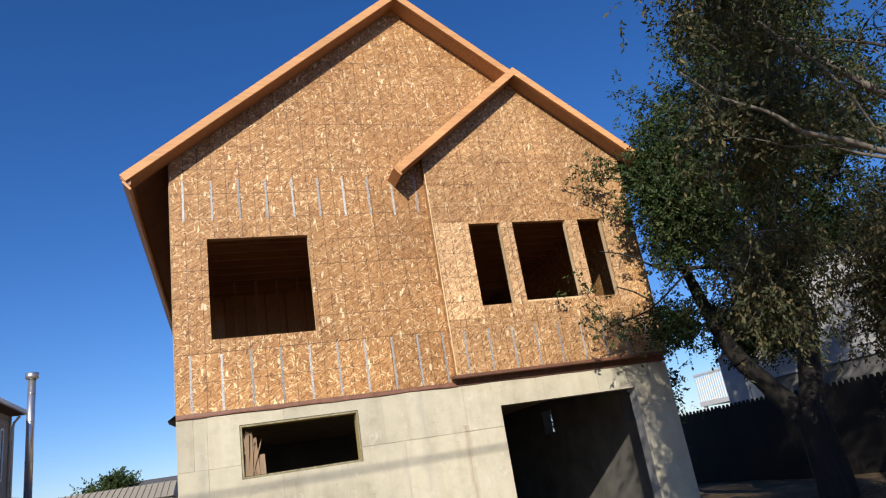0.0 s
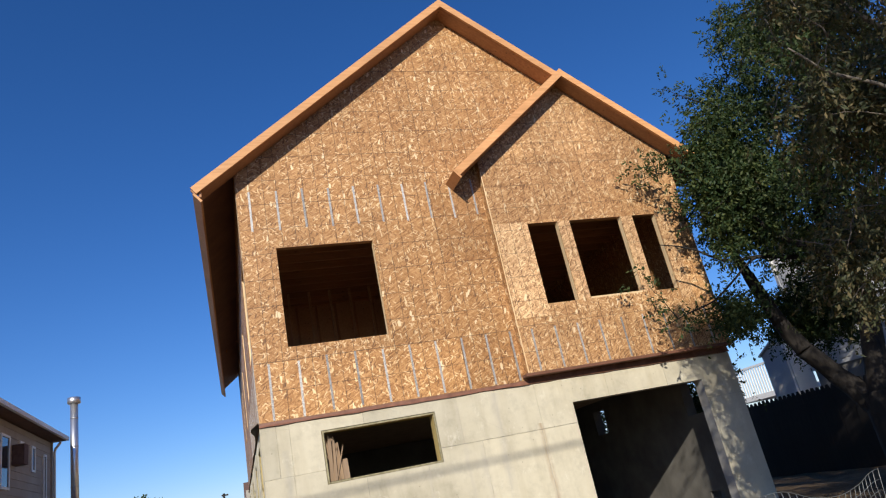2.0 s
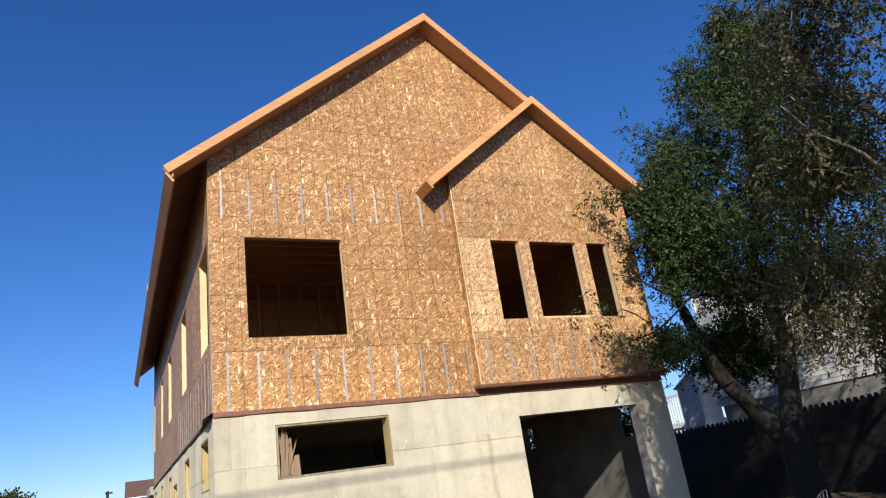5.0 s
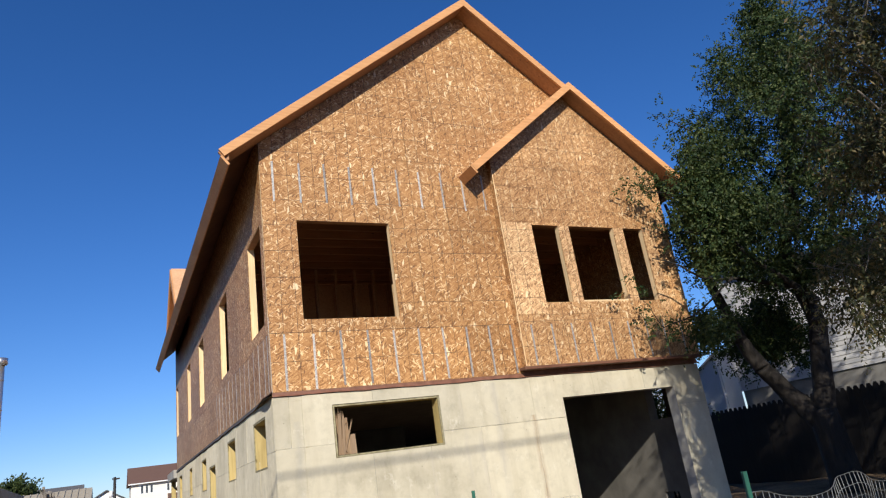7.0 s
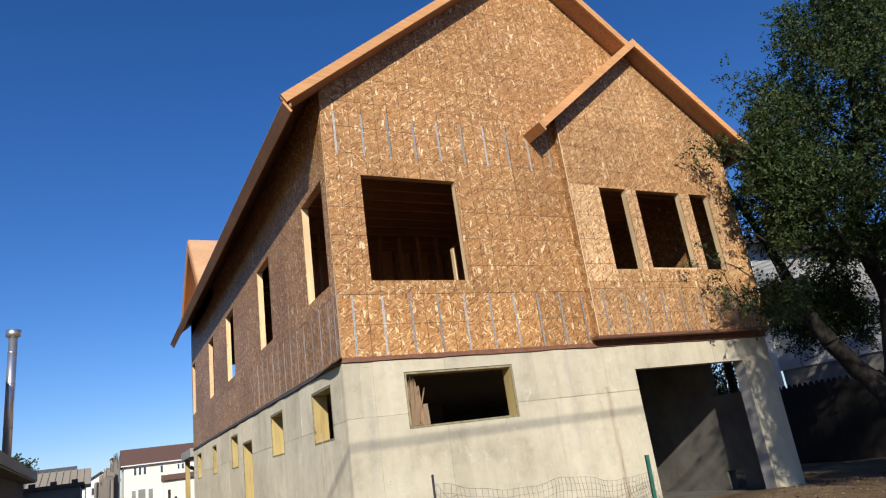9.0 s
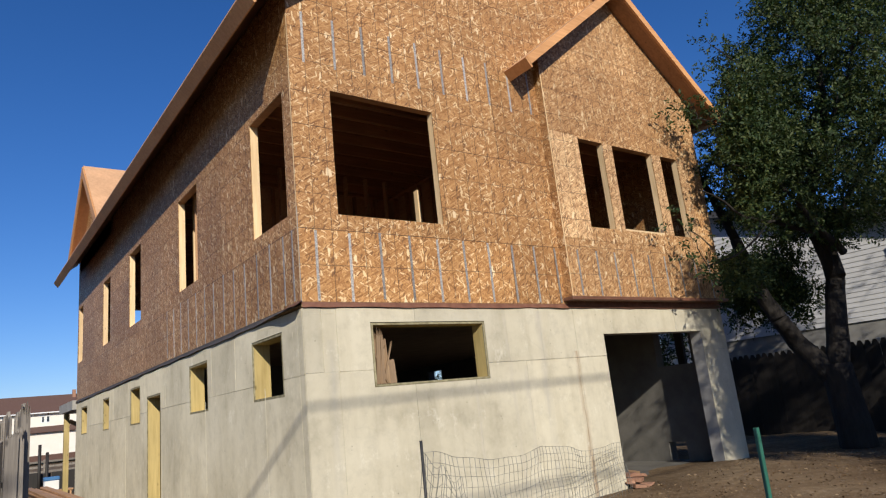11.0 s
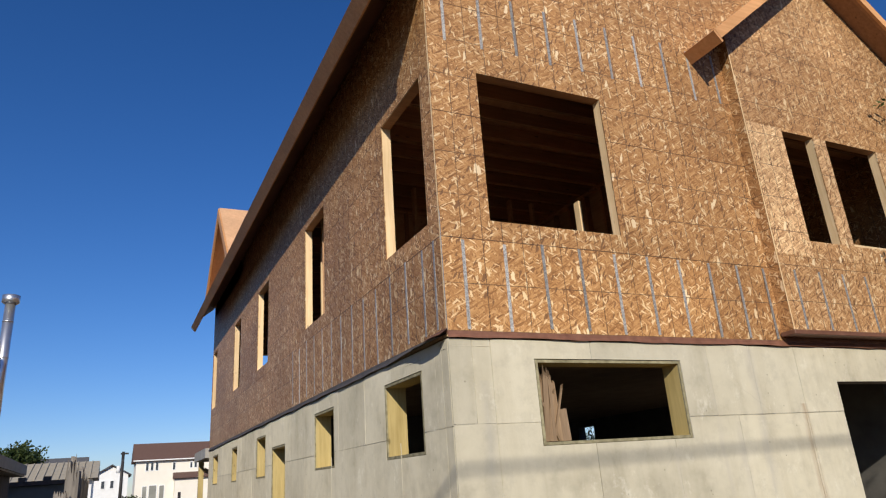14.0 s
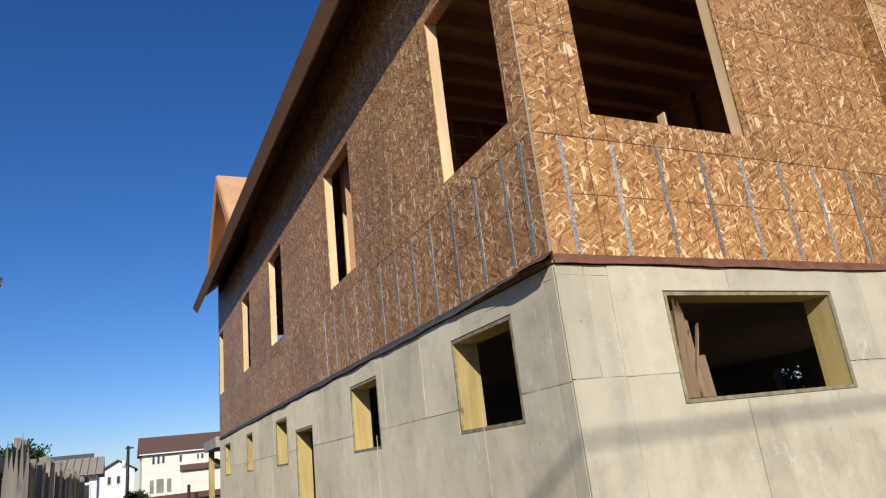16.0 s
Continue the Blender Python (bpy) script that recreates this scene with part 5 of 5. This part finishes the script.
def make_tree(label, trunk_parts, clumps, leaf, bark, leaf_size, aspect, per, spread, droop, seed, twig_mat=None, thick=0.007, kind="tree"):
    t = thing(kind, label, kind, at=trunk_parts[0][0])
    o = Vector(trunk_parts[0][0])
    limbs = []
    for n, (p, q, r0, r1, wob) in enumerate(trunk_parts):
        path = limb_path(p, q, 10, wob, seed + n)
        bm = bmesh.new()
        tube(bm, [v - o for v in path], [r0 + (r1 - r0) * k / 10 for k in range(11)], 9)
        part("trunk" if n == 0 else "limb", bm, bark, t)
        limbs.append(path)
    rng = np.random.default_rng(seed)
    bases, dirs = [], []
    bm = bmesh.new()
    # Twigs fork from the limbs and from one another, the inner clumps first.
    nodes = np.array([tuple(v) for path in limbs for v in path])
    reach = [float(np.linalg.norm(nodes - np.array(c), axis=1).min()) for c in clumps]
    for n, k in enumerate(sorted(range(len(clumps)), key=lambda k: reach[k])):
        c = Vector(clumps[k])
        root = Vector(nodes[int(np.linalg.norm(nodes - np.array(c), axis=1).argmin())])
        path = limb_path(root, c, 5, 0.12, seed + 100 + n)
        nodes = np.concatenate([nodes, np.array([tuple(v) for v in path[2:]])])
        length = (c - root).length
        tube(bm, [v - o for v in path], [0.004 + thick * min(1.5, length) * (1 - k / 5) for k in range(6)], 4)
        ax = np.array((c - root).normalized() if length > 1e-3 else Vector((0, 0, 1)))
        # Sprays: short stems that carry leaves on both sides.
        sprays = max(2, int(per * rng.uniform(0.6, 1.4)))
        for _ in range(sprays):
            start = np.array(c) + ax * rng.uniform(-1.6, 0.3) * spread + rng.normal(size=3) * spread * 0.5
            d = rng.normal(size=3) + ax * 0.7 - np.array((0, 0, 0.5 * droop))
            d /= np.linalg.norm(d)
            m = int(rng.integers(6, 13))
            s = np.linspace(0.15, 1.0, m)[:, None]
            ln = m * leaf_size * 0.36
            pts = start + d * s * ln + np.array((0, 0, -0.35 * droop * ln)) * s ** 2
            side = np.cross(d, rng.normal(size=3))
            side /= np.linalg.norm(side)
            sg = np.where(np.arange(m) % 2, 1.0, -1.0)[:, None]
            dd = d * 0.7 + side * sg + rng.normal(size=(m, 3)) * 0.35
            dd[:, 2] -= droop * 0.8
            bases.append(pts)
            dirs.append(dd)
    part("twig", bm, twig_mat or bark, t, kind="stuff")
    b = np.concatenate(bases) - np.array(o)
    crown = new("crown", leaf_mesh("crown", b, np.concatenate(dirs), leaf_size, aspect, leaf, rng))
    crown.parent = t
    return t


def in_house(p, gap=0.35):
    if p[1] > DEP + 2:
        return False
    return p[0] < EAVE_R + 0.15 and p[1] > BFRONT - 0.15 and 5.6 < p[2] < roof_z(p[0]) + 0.35 or p[0] < WID + 0.12 and p[1] > -0.32


def crown_points(n, envelope, seed, shell=0.55):
    """Clump centres spread in a crown, more of them near its outside."""
    rng = np.random.default_rng(seed)
    out = []
    while len(out) < n:
        p = envelope(rng, shell)
        if not in_house(p):
            out.append(p)
    return out


def cone_crown(levels, cx, cy, lean=(0, 0)):
    zs, rs = zip(*levels)

    def draw(rng, shell):
        while True:
            z = rng.uniform(zs[0], zs[-1])
            r = float(np.interp(z, zs, rs))
            if rng.uniform(0, max(rs)) < r:
                break
        a, f = rng.uniform(0, 2 * math.pi), rng.uniform(0, 1) ** shell
        r *= f * (0.85 + 0.3 * noise.noise((math.cos(a) * 1.5, math.sin(a) * 1.5, z * 0.8)))
        h = (z - zs[0]) / (zs[-1] - zs[0])
        return (cx + lean[0] * h + r * math.cos(a), cy + lean[1] * h + r * math.sin(a), z)

    return draw


def ball_crown(c, rad):
    def draw(rng, shell):
        d = rng.normal(size=3)
        d /= np.linalg.norm(d)
        f = rng.uniform(0, 1) ** shell
        f *= 0.85 + 0.35 * noise.noise(Vector(d) * 1.8)
        return tuple(np.array(c) + d * f * np.array(rad))

    return draw


GZ = 0.05
green_parts = [
    ((9.55, -0.95, GZ), (9.62, -0.85, 1.5), 0.30, 0.25, 0.03),
    ((9.60, -0.80, 1.25), (9.40, -0.38, 1.95), 0.20, 0.165, 0.03),
    ((9.41, -0.39, 1.93), (9.02, -0.33, 2.42), 0.165, 0.15, 0.04),
    ((9.03, -0.33, 2.40), (8.93, -0.13, 2.98), 0.15, 0.13, 0.04),
    ((8.93, -0.14, 2.96), (8.78, 0.02, 3.95), 0.13, 0.10, 0.04),
    ((9.62, -0.87, 1.40), (10.05, -1.0, 3.0), 0.20, 0.16, 0.04),
    ((10.05, -1.0, 2.98), (9.88, -0.92, 4.6), 0.16, 0.12, 0.04),
    ((9.88, -0.92, 4.58), (9.8, -1.5, 5.6), 0.12, 0.09, 0.05),
    ((9.8, -1.5, 5.58), (10.1, -2.0, 9.2), 0.09, 0.02, 0.06),
    ((8.78, 0.02, 3.93), (8.8, 0.7, 6.2), 0.09, 0.03, 0.08),
    ((9.65, -1.4, 3.4), (7.6, -1.3, 4.9), 0.07, 0.02, 0.10),
    ((9.65, -1.4, 4.0), (11.4, -2.2, 6.0), 0.07, 0.02, 0.10),
    ((9.65, -1.4, 4.6), (8.9, -2.6, 6.6), 0.06, 0.02, 0.10),
    ((9.6, -1.3, 3.0), (10.8, -0.4, 5.4), 0.07, 0.02, 0.10),
]
green_parts += [
    ((9.3, -1.3, 3.7), (6.5, -0.8, 4.4), 0.045, 0.008, 0.10),
    ((8.4, -1.1, 4.0), (6.2, -0.7, 3.1), 0.025, 0.006, 0.10),
    ((9.6, -1.4, 4.9), (6.9, -0.8, 5.7), 0.04, 0.008, 0.10),
    ((9.75, -1.6, 5.8), (7.9, -0.8, 7.3), 0.035, 0.008, 0.10),
]
green_clumps = crown_points(540, cone_crown([(3.75, 0.7), (4.1, 1.7), (4.7, 2.9), (5.5, 2.8), (7.0, 2.2), (8.0, 1.6), (9.0, 0.8), (9.9, 0.1)], 9.6, -1.2, (0.4, -0.8)), 7)
green_clumps += crown_points(78, ball_crown((8.0, -1.05, 5.0), (1.15, 0.7, 1.5)), 8, 0.7)
green_clumps += crown_points(60, ball_crown((7.9, -1.3, 5.7), (1.0, 0.5, 1.2)), 24, 0.7)
green_clumps += crown_points(105, ball_crown((10.4, 0.5, 3.2), (1.7, 1.0, 0.95)), 36, 0.8)
green_clumps += crown_points(14, ball_crown((8.4, 0.3, 3.4), (0.45, 0.5, 0.5)), 37, 0.8)
green_clumps += crown_points(9, ball_crown((7.4, -0.75, 3.1), (0.5, 0.4, 0.4)), 18, 0.8)
green_clumps += [(6.15, -0.65, 3.8), (6.55, -0.7, 3.2), (6.75, -0.6, 5.7), (6.95, -0.7, 6.1), (7.8, -0.7, 7.5), (8.0, -0.8, 7.2)]
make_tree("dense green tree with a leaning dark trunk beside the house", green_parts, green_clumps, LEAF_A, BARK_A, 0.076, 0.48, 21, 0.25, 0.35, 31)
near_parts = [
    ((8.3, -6.9, GZ), (8.0, -6.7, 2.4), 0.17, 0.12, 0.05),
    ((8.0, -6.7, 2.2), (6.0, -6.35, 3.15), 0.060, 0.034, 0.05),
    ((6.0, -6.35, 3.15), (4.95, -6.25, 3.48), 0.032, 0.018, 0.04),
    ((4.95, -6.25, 3.48), (4.1, -6.1, 4.1), 0.018, 0.006, 0.10),
    ((8.0, -6.7, 2.3), (5.9, -5.7, 4.7), 0.055, 0.03, 0.05),
    ((5.9, -5.7, 4.7), (5.2, -5.5, 5.7), 0.022, 0.006, 0.08),
    ((8.0, -6.7, 2.4), (7.2, -5.6, 6.8), 0.065, 0.012, 0.06),
    ((6.0, -6.35, 3.15), (5.0, -5.6, 3.95), 0.018, 0.005, 0.10),
    ((5.9, -6.35, 3.2), (4.5, -6.6, 4.2), 0.016, 0.004, 0.10),
    ((5.5, -6.3, 3.3), (4.5, -5.9, 3.6), 0.010, 0.003, 0.12),
    ((6.3, -6.4, 3.05), (6.1, -6.3, 2.0), 0.012, 0.004, 0.12),
    ((8.0, -6.7, 2.4), (10.8, -6.6, 6.5), 0.07, 0.015, 0.06),
    # Limb for clumps added out of view to cast shade.
    ((8.0, -6.8, 2.4), (8.4, -10.6, 5.6), 0.08, 0.02, 0.06),
    ((9.6, -6.6, 4.6), (13.4, -6.2, 6.2), 0.05, 0.015, 0.06),
    ((8.1, -6.6, 2.0), (8.9, -3.9, 2.9), 0.05, 0.015, 0.06),
    ((8.7, -4.4, 2.8), (9.2, -3.5, 4.0), 0.02, 0.006, 0.06),
    ((8.8, -4.2, 2.8), (9.4, -3.5, 1.6), 0.02, 0.006, 0.06),
    # Two limbs added to hold the unseen shade clumps.
    ((8.0, -6.8, 2.4), (4.3, -9.2, 5.6), 0.06, 0.015, 0.06),
    ((6.2, -8.0, 3.9), (6.0, -9.8, 5.4), 0.03, 0.01, 0.06),
    ((7.6, -6.1, 4.5), (5.8, -5.0, 5.4), 0.025, 0.005, 0.10),
    ((7.4, -5.9, 5.2), (8.4, -4.4, 7.6), 0.03, 0.008, 0.10),
]
near_and_shade_clumps = crown_points(140, ball_crown((9.9, -6.2, 5.5), (4.2, 3.6, 3.0)), 9, 0.6)
near_and_shade_clumps += crown_points(50, ball_crown((7.2, -6.2, 3.6), (2.3, 2.0, 1.2)), 13, 0.7)
near_and_shade_clumps += crown_points(38, ball_crown((5.5, -5.3, 4.2), (1.0, 0.9, 1.0)), 14, 0.7)
near_and_shade_clumps += crown_points(50, ball_crown((5.1, -5.8, 3.9), (0.9, 0.6, 0.45)), 16, 0.7)
# Out-of-view clumps added to shade the fence and ground at the right.
near_and_shade_clumps += crown_points(170, ball_crown((8.4, -10.2, 5.4), (3.2, 2.6, 2.5)), 17, 0.6)
near_and_shade_clumps += crown_points(40, ball_crown((5.9, -5.4, 5.4), (0.9, 0.7, 0.9)), 10, 0.6)
near_and_shade_clumps += crown_points(44, ball_crown((4.8, -6.0, 5.0), (0.9, 0.8, 0.9)), 19, 0.7)
# Next four: unseen foliage added only to cast shade on pier and ground.
near_and_shade_clumps += crown_points(66, ball_crown((3.75, -9.2, 6.1), (0.8, 0.9, 1.5)), 22, 0.7)
near_and_shade_clumps += crown_points(240, ball_crown((5.9, -9.5, 5.0), (1.9, 1.3, 2.0)), 23, 0.7)
near_and_shade_clumps += crown_points(130, ball_crown((5.2, -9.4, 3.5), (1.7, 1.2, 1.0)), 25, 0.7)
near_and_shade_clumps += crown_points(140, ball_crown((7.7, -9.3, 3.8), (1.6, 1.2, 1.4)), 26, 0.7)
near_and_shade_clumps += crown_points(50, ball_crown((6.6, -5.9, 6.2), (1.4, 0.9, 0.9)), 20, 0.7)
near_and_shade_clumps += crown_points(190, ball_crown((9.0, -3.7, 2.7), (1.4, 0.8, 1.9)), 21, 0.75)
near_and_shade_clumps += crown_points(70, ball_crown((5.9, -4.5, 2.8), (0.9, 0.8, 0.9)), 27, 0.75)
near_and_shade_clumps += crown_points(130, ball_crown((9.2, -4.9, 1.5), (1.5, 1.2, 0.8)), 28, 0.75)
# Next four: out-of-view canopy added to shade pier, bay, trunk and ground.
near_and_shade_clumps += crown_points(160, ball_crown((3.85, -8.9, 6.1), (0.85, 0.7, 1.4)), 30, 0.75)
near_and_shade_clumps += crown_points(60, ball_crown((3.3, -8.8, 7.7), (0.7, 0.6, 0.7)), 31, 0.75)
near_and_shade_clumps += crown_points(220, ball_crown((6.6, -9.9, 7.4), (2.5, 1.2, 1.2)), 32, 0.75)
near_and_shade_clumps += crown_points(170, ball_crown((4.7, -11.0, 5.0), (2.1, 1.0, 0.9)), 33, 0.8)
near_and_shade_clumps += crown_points(130, ball_crown((7.4, -4.6, 2.7), (1.0, 0.9, 1.3)), 34, 0.75)
near_and_shade_clumps += crown_points(90, ball_crown((9.0, -4.4, 1.2), (1.5, 0.9, 0.9)), 35, 0.75)
near_and_shade_clumps += [(4.15, -6.1, 4.05), (4.3, -6.2, 3.95), (4.5, -6.55, 4.15), (4.6, -6.0, 3.7)]
make_tree("sparse tree with small dark olive leaves, bare grey branches and unseen shade foliage", near_parts, near_and_shade_clumps, LEAF_B, BARK_B, 0.062, 0.44, 10, 0.27, 0.9, 57)
# Undergrowth by the picket fence and along the house.
SHRUBS = (
    (11.3, -4.0, 1.7, 1.0, 1.3, 1.8, LEAF_R, 110),
    (9.9, -5.2, 1.1, 1.0, 0.9, 1.2, LEAF_R, 70), (8.8, 2.4, 1.9, 0.6, 1.5, 1.5, LEAF_A, 70), (8.9, 5.6, 1.9, 0.7, 1.6, 1.4, LEAF_A, 100), (9.0, 8.8, 2.1, 0.7, 1.5, 1.2, LEAF_A, 100),
)
for n, (x, y, z, rx, ry, rz, lf, count) in enumerate(SHRUBS):
    stems = [((x, y, GZ), (x + 0.4 * rx * math.cos(a), y + 0.4 * ry * math.sin(a), z + 0.3 * rz), 0.03, 0.008, 0.1) for a in (0.3, 2.4, 4.5)]
    name = "dark russet bush beside the dark picket fence" if lf is LEAF_R else "dark green bush growing in the shade"
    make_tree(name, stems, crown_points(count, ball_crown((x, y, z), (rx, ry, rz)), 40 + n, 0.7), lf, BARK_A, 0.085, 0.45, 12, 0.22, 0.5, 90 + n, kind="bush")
far_parts = [((-9.8, 60.0, -0.3), (-9.6, 60.0, 4.5), 0.3, 0.15, 0.05)]
make_tree("distant dark green tree", far_parts, crown_points(110, ball_crown((-9.4, 60.0, 4.3), (2.9, 2.4, 1.9)), 12), LEAF_C, BARK_A, 0.28, 0.6, 12, 0.40, 0.2, 77)
make_tree("distant round green shrub by the deck", [((-0.9, 48.0, -0.3), (-0.9, 48.0, 0.9), 0.1, 0.05, 0.05)], crown_points(30, ball_crown((-0.9, 48.0, 1.0), (0.5, 0.5, 0.5)), 15), LEAF_C, BARK_A, 0.16, 0.6, 14, 0.22, 0.1, 78)
LEAF_DRY = make_leaf("dry_leaf", (0.07, 0.044, 0.024), (0.14, 0.09, 0.05), (0.26, 0.19, 0.11), 0.1)
litter()
